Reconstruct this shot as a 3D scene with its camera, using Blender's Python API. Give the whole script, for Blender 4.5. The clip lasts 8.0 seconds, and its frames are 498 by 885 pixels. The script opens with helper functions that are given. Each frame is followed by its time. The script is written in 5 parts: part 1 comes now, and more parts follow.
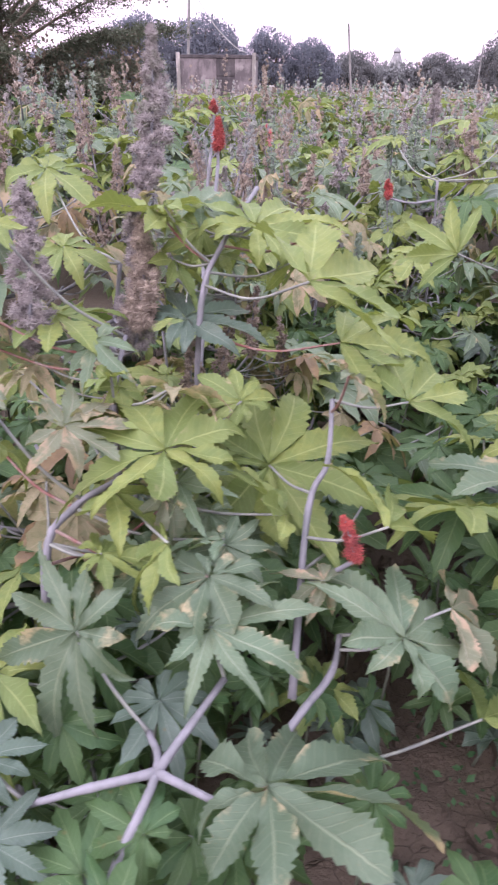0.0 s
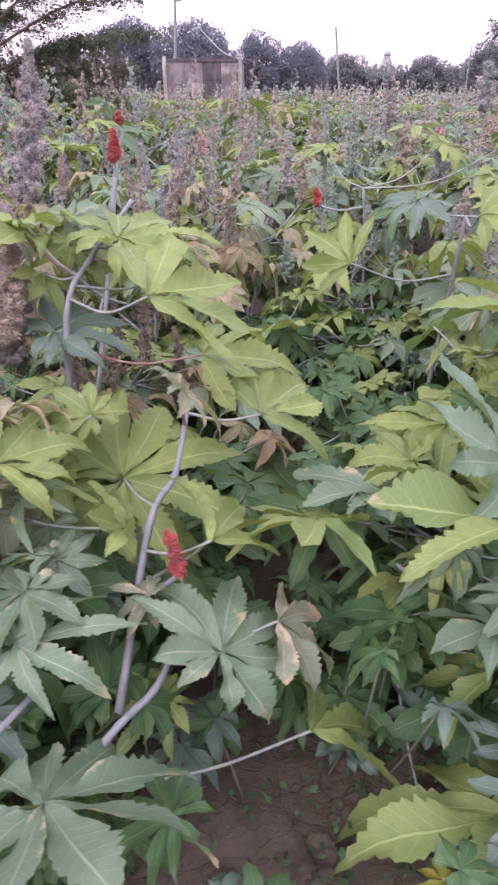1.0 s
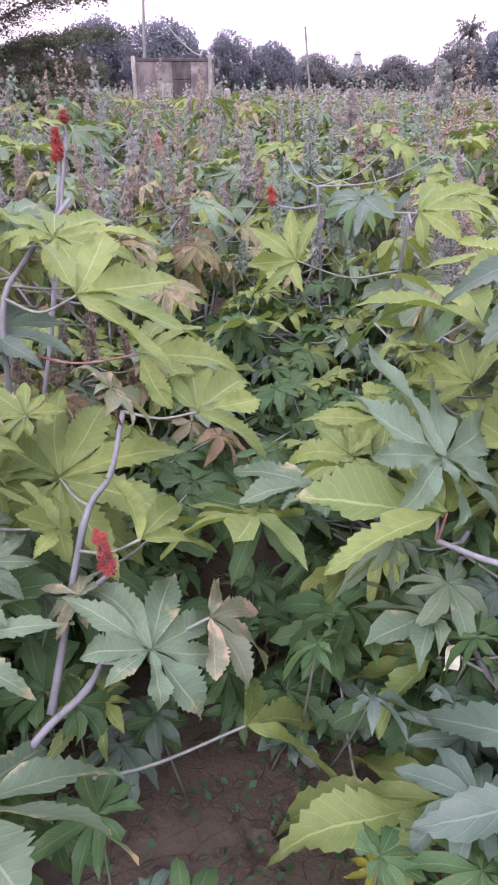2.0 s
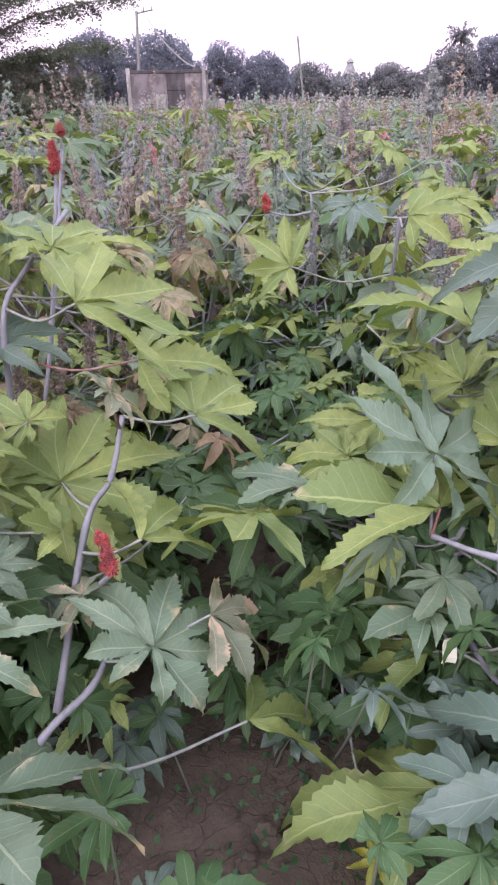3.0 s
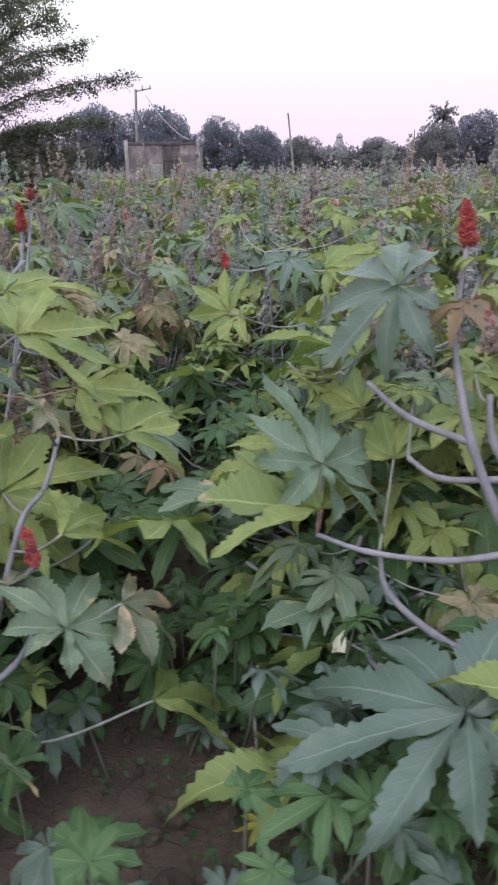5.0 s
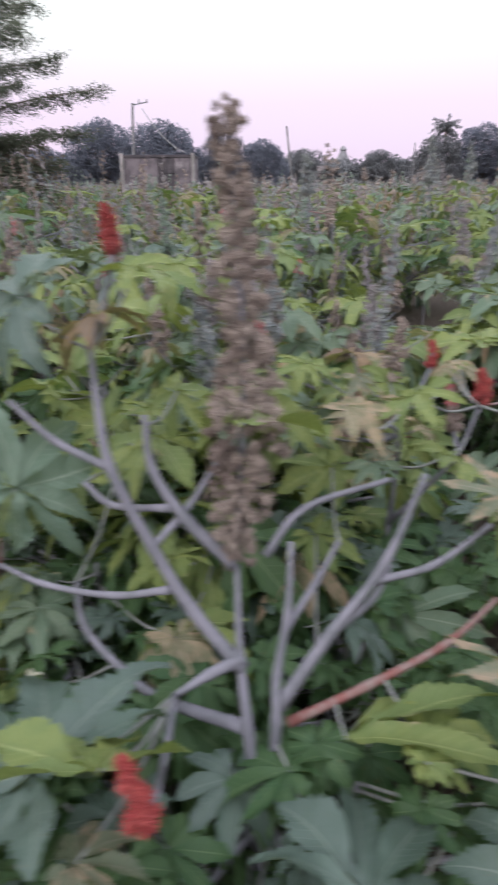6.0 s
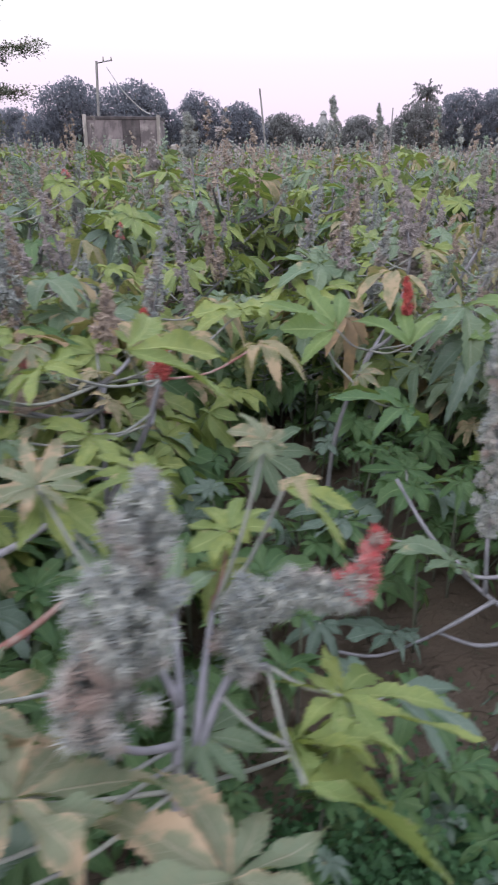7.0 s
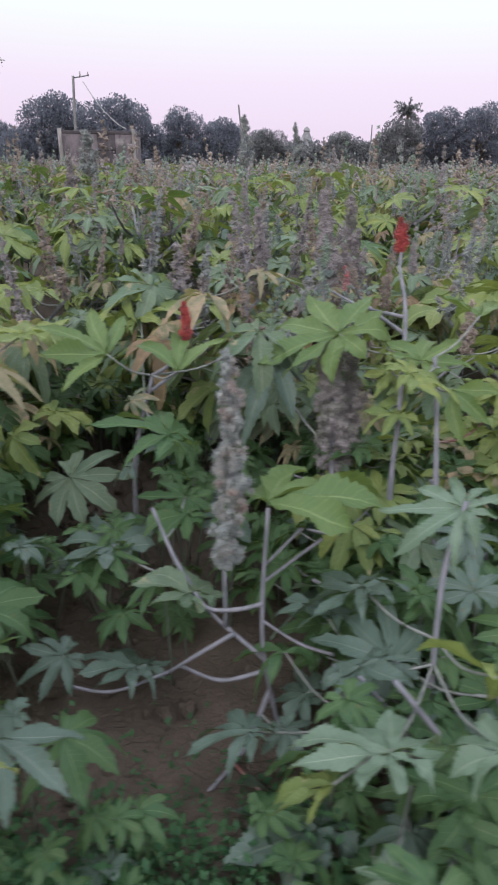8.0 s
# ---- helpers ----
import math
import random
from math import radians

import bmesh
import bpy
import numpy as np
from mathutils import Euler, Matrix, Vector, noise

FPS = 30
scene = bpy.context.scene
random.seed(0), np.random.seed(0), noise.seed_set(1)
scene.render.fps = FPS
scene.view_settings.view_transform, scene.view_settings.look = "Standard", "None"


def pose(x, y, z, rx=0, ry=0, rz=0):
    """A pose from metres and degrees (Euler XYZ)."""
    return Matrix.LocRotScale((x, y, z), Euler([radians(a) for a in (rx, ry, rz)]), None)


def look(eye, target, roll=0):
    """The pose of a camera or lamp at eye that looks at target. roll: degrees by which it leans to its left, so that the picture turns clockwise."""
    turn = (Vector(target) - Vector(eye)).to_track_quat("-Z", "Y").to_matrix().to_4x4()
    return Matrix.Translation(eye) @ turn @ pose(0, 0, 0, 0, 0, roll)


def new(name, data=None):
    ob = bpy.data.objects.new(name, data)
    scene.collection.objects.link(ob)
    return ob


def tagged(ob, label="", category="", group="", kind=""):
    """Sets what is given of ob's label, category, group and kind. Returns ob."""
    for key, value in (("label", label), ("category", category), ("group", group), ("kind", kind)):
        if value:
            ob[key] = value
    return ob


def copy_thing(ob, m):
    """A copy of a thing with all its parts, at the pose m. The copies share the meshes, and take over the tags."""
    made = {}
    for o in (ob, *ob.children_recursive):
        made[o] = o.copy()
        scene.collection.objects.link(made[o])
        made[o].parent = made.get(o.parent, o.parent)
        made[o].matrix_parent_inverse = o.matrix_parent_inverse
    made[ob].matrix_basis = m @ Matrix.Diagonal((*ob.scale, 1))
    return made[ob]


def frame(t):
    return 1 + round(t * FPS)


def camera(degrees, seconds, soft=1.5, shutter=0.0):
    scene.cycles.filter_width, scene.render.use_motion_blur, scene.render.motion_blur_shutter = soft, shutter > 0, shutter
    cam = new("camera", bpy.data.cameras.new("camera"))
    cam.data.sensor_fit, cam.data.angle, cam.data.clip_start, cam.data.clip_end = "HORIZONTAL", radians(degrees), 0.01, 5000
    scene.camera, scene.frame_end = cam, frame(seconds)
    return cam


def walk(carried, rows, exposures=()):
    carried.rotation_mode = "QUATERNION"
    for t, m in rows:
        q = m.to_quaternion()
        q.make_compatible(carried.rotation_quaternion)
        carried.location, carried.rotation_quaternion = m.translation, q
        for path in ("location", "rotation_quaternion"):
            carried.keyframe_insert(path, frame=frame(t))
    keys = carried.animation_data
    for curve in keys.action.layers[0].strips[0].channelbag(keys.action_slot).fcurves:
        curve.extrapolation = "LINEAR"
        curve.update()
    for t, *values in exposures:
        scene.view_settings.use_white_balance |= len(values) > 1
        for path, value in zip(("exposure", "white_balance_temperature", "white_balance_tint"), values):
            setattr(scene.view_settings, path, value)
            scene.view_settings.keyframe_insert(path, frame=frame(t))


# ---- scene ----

PATH = [
    (0, (-0.385, 0.105, 1.313), (-0.501, 1.841, 0.327), 0.64),
    (0.5, (-0.210, 0.120, 1.334), (-0.333, 1.855, 0.346), 0.31),
    (1, (-0.059, 0.132, 1.340), (-0.163, 1.872, 0.361), 0.38),
    (1.5, (0.017, 0.132, 1.337), (-0.029, 1.874, 0.356), 1.11),
    (3, (0.048, 0.098, 1.340), (0.008, 1.852, 0.381), -0.81),
    (3.5, (0.053, -0.041, 1.346), (0.032, 1.753, 0.462), -0.34),
    (4, (0.068, -0.088, 1.348), (0.064, 1.713, 0.480), -0.46),
    (4.2, (0.074, -0.107, 1.349), (0.070, 1.708, 0.511), -0.15),
    (5.3, (0.429, -0.120, 1.330), (0.385, 1.715, 0.535), -0.64),
    (5.5, (0.588, -0.067, 1.326), (0.383, 1.750, 0.517), -1.60),
    (5.7, (0.731, -0.045, 1.341), (0.499, 1.776, 0.547), -1.81),
    (6, (0.948, -0.002, 1.317), (0.902, 1.846, 0.553), -0.32),
    (6.3, (1.210, 0.009, 1.309), (1.239, 1.854, 0.539), 0.75),
    (6.5, (1.392, 0.032, 1.318), (1.410, 1.860, 0.507), -0.18),
    (6.7, (1.504, 0.051, 1.314), (1.531, 1.863, 0.469), 0.73),
    (7, (1.706, 0.112, 1.289), (1.715, 1.923, 0.439), 0.46),
    (7.5, (2.028, 0.158, 1.316), (2.056, 1.971, 0.472), 1.03),
    (7.7, (2.149, 0.157, 1.322), (2.193, 1.978, 0.497), 1.10),
    (8, (2.360, 0.154, 1.323), (2.407, 1.981, 0.509), 1.02),
]
cam = camera(44, 8.0, soft=2.1, shutter=0.4)
walk(cam, [(t, look(eye, target, roll)) for t, eye, target, roll in PATH],
     exposures=[(0.0, 1.03, 6270, 25), (1.5, 1.02, 6230, 24), (3.0, 0.95, 6190, 22), (3.5, 0.79, 6150, 20), (4.2, 0.56, 6100, 15), (5.4, 0.33, 6140, 10),
                (6.5, 0.26, 6200, 11), (7.0, 0.41, 6200, 9), (7.5, 0.32, 6180, 7), (8.0, 0.19, 6170, 7)])

# ---- sky and sun: bright hazy evening sky, soft light ----
world = bpy.data.worlds.new("evening_sky")
scene.world = world
world.use_nodes = True
wn, wl = world.node_tree.nodes, world.node_tree.links
bg = wn["Background"]
sky = wn.new("ShaderNodeTexSky")
sky.sky_type = 'NISHITA'
sky.sun_disc = False
sky.sun_elevation, sky.sun_rotation = radians(30), radians(215)
sky.dust_density, sky.air_density = 4.0, 1.0
geo = wn.new("ShaderNodeTexCoord")
sep = wn.new("ShaderNodeSeparateXYZ")
ramp = wn.new("ShaderNodeValToRGB")
mixer = wn.new("ShaderNodeMix")
mixer.data_type = 'RGBA'
ramp.color_ramp.elements[0].position, ramp.color_ramp.elements[0].color = 0.0, (8.8, 6.9, 8.6, 1)
ramp.color_ramp.elements[1].position, ramp.color_ramp.elements[1].color = 0.32, (10.4, 10.7, 10.4, 1)
haze = ramp.color_ramp.elements.new(0.11)
haze.color = (9.5, 7.8, 9.1, 1)
clear_band = ramp.color_ramp.elements.new(0.19)
clear_band.color = (9.9, 9.8, 9.2, 1)
top = ramp.color_ramp.elements.new(0.75)
top.color = (18.6, 18.9, 19.6, 1)
wl.new(geo.outputs["Generated"], sep.inputs[0])
wl.new(sep.outputs["Z"], ramp.inputs[0])
wl.new(sky.outputs[0], mixer.inputs["A"])
wl.new(ramp.outputs[0], mixer.inputs["B"])
mixer.inputs["Factor"].default_value = 0.85
wl.new(mixer.outputs["Result"], bg.inputs[0])
bg.inputs[1].default_value = 0.1

sun = new("sun", bpy.data.lights.new("sun", 'SUN'))
sun.data.energy, sun.data.angle, sun.data.color = 0.9, radians(25), (1.0, 0.96, 0.90)
sun.matrix_world = look((-6, -9, 8), (0, 0, 0))


# ---- materials ----
def material(name, rough=0.7):
    m = bpy.data.materials.new(name)
    m.use_nodes = True
    n, l = m.node_tree.nodes, m.node_tree.links
    b = n["Principled BSDF"]
    b.inputs["Roughness"].default_value = rough
    return m, n, l, b


def maths(n, l, op, a, b=None, c=None):
    x = n.new("ShaderNodeMath")
    x.operation = op
    for i, v in enumerate((a, b, c)):
        if v is None:
            continue
        if isinstance(v, (int, float)):
            x.inputs[i].default_value = v
        else:
            l.new(v, x.inputs[i])
    return x.outputs[0]


def mixed(n, l, fac, a, b, blend='MIX'):
    x = n.new("ShaderNodeMix")
    x.data_type, x.blend_type = 'RGBA', blend
    for key, v in (("Factor", fac), ("A", a), ("B", b)):
        if isinstance(v, (int, float)):
            x.inputs[key].default_value = v
        elif isinstance(v, tuple):
            x.inputs[key].default_value = (*v, 1)
        else:
            l.new(v, x.inputs[key])
    return x.outputs["Result"]


def noisy(n, l, scale, detail=4, vector=None, rough=0.6):
    x = n.new("ShaderNodeTexNoise")
    x.inputs["Scale"].default_value, x.inputs["Detail"].default_value = scale, detail
    x.inputs["Roughness"].default_value = rough
    if vector is not None:
        l.new(vector, x.inputs["Vector"])
    return x.outputs["Fac"]


def place_of(n, kind="Object"):
    return n.new("ShaderNodeTexCoord").outputs[kind]


def span(n, l, value, lo, hi):
    x = n.new("ShaderNodeMapRange")
    x.interpolation_type = 'SMOOTHSTEP'
    l.new(value, x.inputs[0])
    x.inputs[1].default_value, x.inputs[2].default_value = lo, hi
    return x.outputs[0]


def bumped(n, l, b, height, strength=0.3, distance=0.01):
    x = n.new("ShaderNodeBump")
    x.inputs["Strength"].default_value, x.inputs["Distance"].default_value = strength, distance
    l.new(height, x.inputs["Height"])
    l.new(x.outputs[0], b.inputs["Normal"])


def leaf_material(name, base, other, vein, dry, dry_from, rough=0.5, thin=0.3):
    """Castor leaf: midrib and side veins from the blade's own coordinates, patches, dry edges; each leaf a little different."""
    m, n, l, b = material(name, rough)
    uv = n.new("ShaderNodeUVMap").outputs[0]
    s = n.new("ShaderNodeSeparateXYZ")
    l.new(uv, s.inputs[0])
    along, side = s.outputs[0], maths(n, l, 'ABSOLUTE', maths(n, l, 'SUBTRACT', maths(n, l, 'MULTIPLY', s.outputs[1], 2.0), 1.0))
    rib = span(n, l, side, 0.075, 0.03)
    wave = maths(n, l, 'FRACT', maths(n, l, 'SUBTRACT', maths(n, l, 'MULTIPLY', along, 11.0), maths(n, l, 'MULTIPLY', side, 1.6)))
    thread = span(n, l, maths(n, l, 'ABSOLUTE', maths(n, l, 'SUBTRACT', wave, 0.5)), 0.10, 0.02)
    veins = maths(n, l, 'MAXIMUM', rib, maths(n, l, 'MULTIPLY', thread, 0.32))
    where = place_of(n)
    isl = n.new("ShaderNodeNewGeometry").outputs["Random Per Island"]
    rnd = maths(n, l, 'FRACT', maths(n, l, 'ADD', n.new("ShaderNodeObjectInfo").outputs["Random"], isl))
    tone = mixed(n, l, rnd, base, other)
    patch = noisy(n, l, 9.0, 5, where)
    tone = mixed(n, l, maths(n, l, 'MULTIPLY', span(n, l, patch, 0.42, 0.68), 0.75), tone, other)
    fine = noisy(n, l, 70.0, 3, where)
    tone = mixed(n, l, 0.35, tone, mixed(n, l, fine, (0.25, 0.25, 0.25), (0.75, 0.75, 0.75)), 'OVERLAY')
    tone = mixed(n, l, maths(n, l, 'MULTIPLY', veins, 0.62), tone, vein)
    edge = maths(n, l, 'ADD', maths(n, l, 'MULTIPLY', maths(n, l, 'MAXIMUM', side, along), 0.22), noisy(n, l, 3.2, 6, where, 0.65))
    burnt = maths(n, l, 'MULTIPLY', span(n, l, edge, dry_from - 0.1, dry_from + 0.06), span(n, l, rnd, 0.25, 0.5))
    tone = mixed(n, l, burnt, tone, dry)
    spots = n.new("ShaderNodeTexVoronoi")
    spots.inputs["Scale"].default_value = 26.0
    l.new(where, spots.inputs["Vector"])
    tone = mixed(n, l, maths(n, l, 'MULTIPLY', span(n, l, spots.outputs["Distance"], 0.14, 0.06), 0.5), tone, (0.16, 0.11, 0.05))
    l.new(tone, b.inputs["Base Color"])
    l.new(maths(n, l, 'ADD', maths(n, l, 'MULTIPLY', patch, 0.25), rough - 0.12), b.inputs["Roughness"])
    b.inputs["Specular IOR Level"].default_value = 0.35
    bumped(n, l, b, maths(n, l, 'SUBTRACT', maths(n, l, 'MULTIPLY', fine, 0.3), veins), 0.35, 0.004)
    t = n.new("ShaderNodeBsdfTranslucent")
    l.new(mixed(n, l, 0.5, tone, (0.30, 0.36, 0.05), 'MIX'), t.inputs[0])
    mx = n.new("ShaderNodeMixShader")
    mx.inputs[0].default_value = thin
    l.new(b.outputs[0], mx.inputs[1])
    l.new(t.outputs[0], mx.inputs[2])
    l.new(mx.outputs[0], n["Material Output"].inputs[0])
    return m


TAN = (0.38, 0.31, 0.20)
LEAF = {
    'y': leaf_material("leaf_yellow_green", (0.225, 0.255, 0.080), (0.135, 0.185, 0.066), (0.36, 0.40, 0.17), TAN, 0.86),
    'd': leaf_material("leaf_dull_green", (0.15, 0.195, 0.135), (0.11, 0.165, 0.115), (0.33, 0.36, 0.27), TAN, 0.82),
    'g': leaf_material("leaf_blue_green", (0.092, 0.126, 0.113), (0.075, 0.112, 0.092), (0.19, 0.225, 0.195), TAN, 0.98, 0.42, 0.15),
    'h': leaf_material("leaf_grey_green", (0.102, 0.137, 0.096), (0.082, 0.12, 0.083), (0.22, 0.255, 0.18), TAN, 0.80, 0.46, 0.2),
    'i': leaf_material("leaf_pale_blue_green", (0.15, 0.205, 0.155), (0.12, 0.178, 0.13), (0.31, 0.36, 0.28), TAN, 0.96, 0.42, 0.25),
    'u': leaf_material("leaf_half_dry", (0.135, 0.168, 0.118), (0.165, 0.17, 0.12), (0.34, 0.30, 0.24), (0.36, 0.26, 0.19), 0.72, 0.6),
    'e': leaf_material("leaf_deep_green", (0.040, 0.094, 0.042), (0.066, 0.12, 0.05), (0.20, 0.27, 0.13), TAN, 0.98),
    'n': leaf_material("leaf_fresh_green", (0.135, 0.19, 0.066), (0.092, 0.15, 0.056), (0.28, 0.34, 0.15), TAN, 0.94),
    't': leaf_material("leaf_dry_tan", (0.30, 0.25, 0.175), (0.15, 0.155, 0.095), (0.38, 0.33, 0.24), (0.36, 0.27, 0.19), 0.66, 0.75),
    'p': leaf_material("leaf_pale_young", (0.34, 0.34, 0.12), (0.27, 0.29, 0.10), (0.5, 0.5, 0.3), TAN, 0.95),
    'b': leaf_material("leaf_withered_brown", (0.17, 0.12, 0.10), (0.22, 0.15, 0.10), (0.25, 0.18, 0.14), (0.3, 0.2, 0.13), 0.7, 0.8),
    'm': leaf_material("leaf_fading_yellow", (0.36, 0.31, 0.04), (0.22, 0.24, 0.04), (0.42, 0.40, 0.16), TAN, 0.85),
}


def bark_material(name, base, other, scale=30.0, rough=0.75, stretch=0.2):
    m, n, l, b = material(name, rough)
    mp = n.new("ShaderNodeMapping")
    mp.inputs["Scale"].default_value = (1, 1, stretch)
    l.new(place_of(n), mp.inputs[0])
    a, c = noisy(n, l, scale, 5, mp.outputs[0]), noisy(n, l, scale * 0.2, 3, mp.outputs[0])
    tone = mixed(n, l, span(n, l, a, 0.35, 0.7), base, other)
    tone = mixed(n, l, maths(n, l, 'MULTIPLY', span(n, l, c, 0.5, 0.7), 0.5), tone, tuple(0.6 * v for v in base))
    l.new(tone, b.inputs["Base Color"])
    bumped(n, l, b, a, 0.4, 0.004)
    return m


STEM = bark_material("castor_stem_bloom", (0.215, 0.20, 0.245), (0.13, 0.13, 0.152), 22.0, 0.7, 0.45)
PETIOLE = bark_material("castor_petiole", (0.25, 0.25, 0.24), (0.17, 0.17, 0.185))
# darker petiole for the undergrowth leaves
DARK_PETIOLE = bark_material("castor_dark_petiole", (0.12, 0.13, 0.10), (0.10, 0.10, 0.09))
RED_PETIOLE = bark_material("castor_red_petiole", (0.21, 0.075, 0.07), (0.25, 0.19, 0.185))
TRUNK = bark_material("tree_bark", (0.12, 0.09, 0.07), (0.2, 0.16, 0.13), 14.0, 0.9)
STICK = bark_material("dry_stick", (0.30, 0.27, 0.25), (0.2, 0.17, 0.15))


def grain_material(name, one, two, three, rough=0.8):
    """For small pieces of one mesh: each island takes its own tone."""
    m, n, l, b = material(name, rough)
    isl = n.new("ShaderNodeNewGeometry").outputs["Random Per Island"]
    tone = mixed(n, l, isl, one, two)
    tone = mixed(n, l, span(n, l, noisy(n, l, 8.0, 3, place_of(n)), 0.5, 0.7), tone, three)
    l.new(tone, b.inputs["Base Color"])
    bumped(n, l, b, noisy(n, l, 220.0, 2, place_of(n)), 0.3, 0.003)
    return m


SPIKE = {
    'grey': grain_material("capsule_grey_green", (0.165, 0.18, 0.20), (0.31, 0.31, 0.30), (0.255, 0.19, 0.18)),
    'mauve': grain_material("capsule_mauve", (0.185, 0.16, 0.175), (0.32, 0.275, 0.29), (0.18, 0.175, 0.155)),
    'brown': grain_material("capsule_dry_brown", (0.20, 0.155, 0.14), (0.34, 0.27, 0.24), (0.14, 0.10, 0.09)),
    'green': grain_material("capsule_green", (0.16, 0.21, 0.16), (0.24, 0.28, 0.24), (0.14, 0.17, 0.18)),
    'pink': grain_material("capsule_pink", (0.40, 0.07, 0.08), (0.42, 0.24, 0.25), (0.30, 0.04, 0.05)),
    'red': grain_material("capsule_red", (0.24, 0.022, 0.028), (0.42, 0.085, 0.075), (0.14, 0.03, 0.035), 0.6),
}


def soil_material():
    m, n, l, b = material("dry_cracked_soil", 0.95)
    w = place_of(n)
    big, mid, fine = noisy(n, l, 1.3, 4, w), noisy(n, l, 9.0, 6, w), noisy(n, l, 90.0, 4, w)
    tone = mixed(n, l, mid, (0.052, 0.038, 0.032), (0.105, 0.075, 0.061))
    tone = mixed(n, l, span(n, l, big, 0.45, 0.7), tone, (0.08, 0.06, 0.045))
    v = n.new("ShaderNodeTexVoronoi")
    v.feature = 'DISTANCE_TO_EDGE'
    v.inputs["Scale"].default_value = 15.0
    wob = n.new("ShaderNodeVectorMath")
    wn2 = n.new("ShaderNodeTexNoise")
    wn2.inputs["Scale"].default_value = 5.0
    l.new(w, wn2.inputs["Vector"])
    wob.operation = 'MULTIPLY_ADD'
    l.new(wn2.outputs["Color"], wob.inputs[0])
    wob.inputs[1].default_value = (0.25, 0.25, 0.25)
    l.new(w, wob.inputs[2])
    l.new(wob.outputs[0], v.inputs["Vector"])
    crack = span(n, l, v.outputs["Distance"], 0.0, 0.022)
    tone = mixed(n, l, maths(n, l, 'ADD', maths(n, l, 'MULTIPLY', crack, 0.35), 0.65), (0.05, 0.036, 0.03), tone)
    l.new(tone, b.inputs["Base Color"])
    h = maths(n, l, 'ADD', maths(n, l, 'MULTIPLY', crack, 0.25), maths(n, l, 'ADD', mid, maths(n, l, 'MULTIPLY', fine, 0.3)))
    bumped(n, l, b, h, 0.8, 0.03)
    return m


SOIL = soil_material()


def wall_material(name, base, stain, white):
    m, n, l, b = material(name, 0.9)
    w = place_of(n)
    mp = n.new("ShaderNodeMapping")
    mp.inputs["Scale"].default_value = (1.0, 1.0, 0.6)
    l.new(w, mp.inputs[0])
    streak, blot, fine = noisy(n, l, 2.2, 5, mp.outputs[0]), noisy(n, l, 1.1, 5, w), noisy(n, l, 25.0, 4, w)
    tone = mixed(n, l, span(n, l, streak, 0.40, 0.60), base, stain)
    tone = mixed(n, l, span(n, l, blot, 0.56, 0.66), tone, white)
    tone = mixed(n, l, 0.4, tone, mixed(n, l, fine, (0.3, 0.3, 0.3), (0.7, 0.7, 0.7)), 'OVERLAY')
    l.new(tone, b.inputs["Base Color"])
    bumped(n, l, b, fine, 0.4, 0.02)
    return m


PLASTER = wall_material("weathered_plaster", (0.20, 0.165, 0.185), (0.105, 0.088, 0.10), (0.27, 0.235, 0.25))
MOULD = wall_material("blackened_plaster", (0.085, 0.07, 0.08), (0.05, 0.042, 0.05), (0.12, 0.105, 0.115))
LIME = wall_material("limewash", (0.36, 0.32, 0.33), (0.22, 0.2, 0.2), (0.46, 0.42, 0.42))
CONCRETE = wall_material("pole_concrete", (0.24, 0.23, 0.24), (0.16, 0.15, 0.16), (0.3, 0.29, 0.3))
METAL, _n, _l, _b = material("dull_metal", 0.5)
_b.inputs["Metallic"].default_value = 0.8
_b.inputs["Base Color"].default_value = (0.2, 0.2, 0.21, 1)
WIRE, _n, _l, _b = material("cable_rubber", 0.6)
_b.inputs["Base Color"].default_value = (0.30, 0.29, 0.30, 1)
PAPER, _n, _l, _b = material("pale_tag", 0.8)
_l.new(mixed(_n, _l, noisy(_n, _l, 60.0, 3, place_of(_n)), (0.72, 0.70, 0.58), (0.80, 0.78, 0.70)), _b.inputs["Base Color"])


def foliage_material(name, one, two, thin=0.2):
    m, n, l, b = material(name, 0.7)
    isl = n.new("ShaderNodeNewGeometry").outputs["Random Per Island"]
    tone = mixed(n, l, isl, one, two)
    tone = mixed(n, l, maths(n, l, 'MULTIPLY', span(n, l, noisy(n, l, 0.7, 3, place_of(n)), 0.4, 0.7), 0.5), tone, tuple(0.55 * v for v in one))
    l.new(tone, b.inputs["Base Color"])
    t = n.new("ShaderNodeBsdfTranslucent")
    l.new(tone, t.inputs[0])
    mx = n.new("ShaderNodeMixShader")
    mx.inputs[0].default_value = thin
    l.new(b.outputs[0], mx.inputs[1])
    l.new(t.outputs[0], mx.inputs[2])
    l.new(mx.outputs[0], n["Material Output"].inputs[0])
    return m


# far tree tones lifted towards blue-grey, distance haze put into the leaf colour
HAZED_LEAF = foliage_material("hazed_tree_leaf", (0.185, 0.195, 0.245), (0.215, 0.225, 0.275), 0.55)
HAZED_LEAF_GREY = foliage_material("hazed_tree_leaf_grey", (0.20, 0.20, 0.215), (0.23, 0.23, 0.245), 0.5)
ACACIA_LEAF = foliage_material("acacia_leaf", (0.12, 0.14, 0.10), (0.17, 0.18, 0.135), 0.5)
# palm fronds paled to grey, with haze painted into their colour
HAZED_PALM_LEAF = foliage_material("hazed_palm_frond", (0.22, 0.22, 0.235), (0.26, 0.26, 0.27), 0.6)
DRY_BUSH = foliage_material("dry_bush_leaf", (0.21, 0.165, 0.13), (0.26, 0.21, 0.165), 0.35)
WEED = foliage_material("weed_leaf", (0.02, 0.068, 0.025), (0.035, 0.095, 0.032))
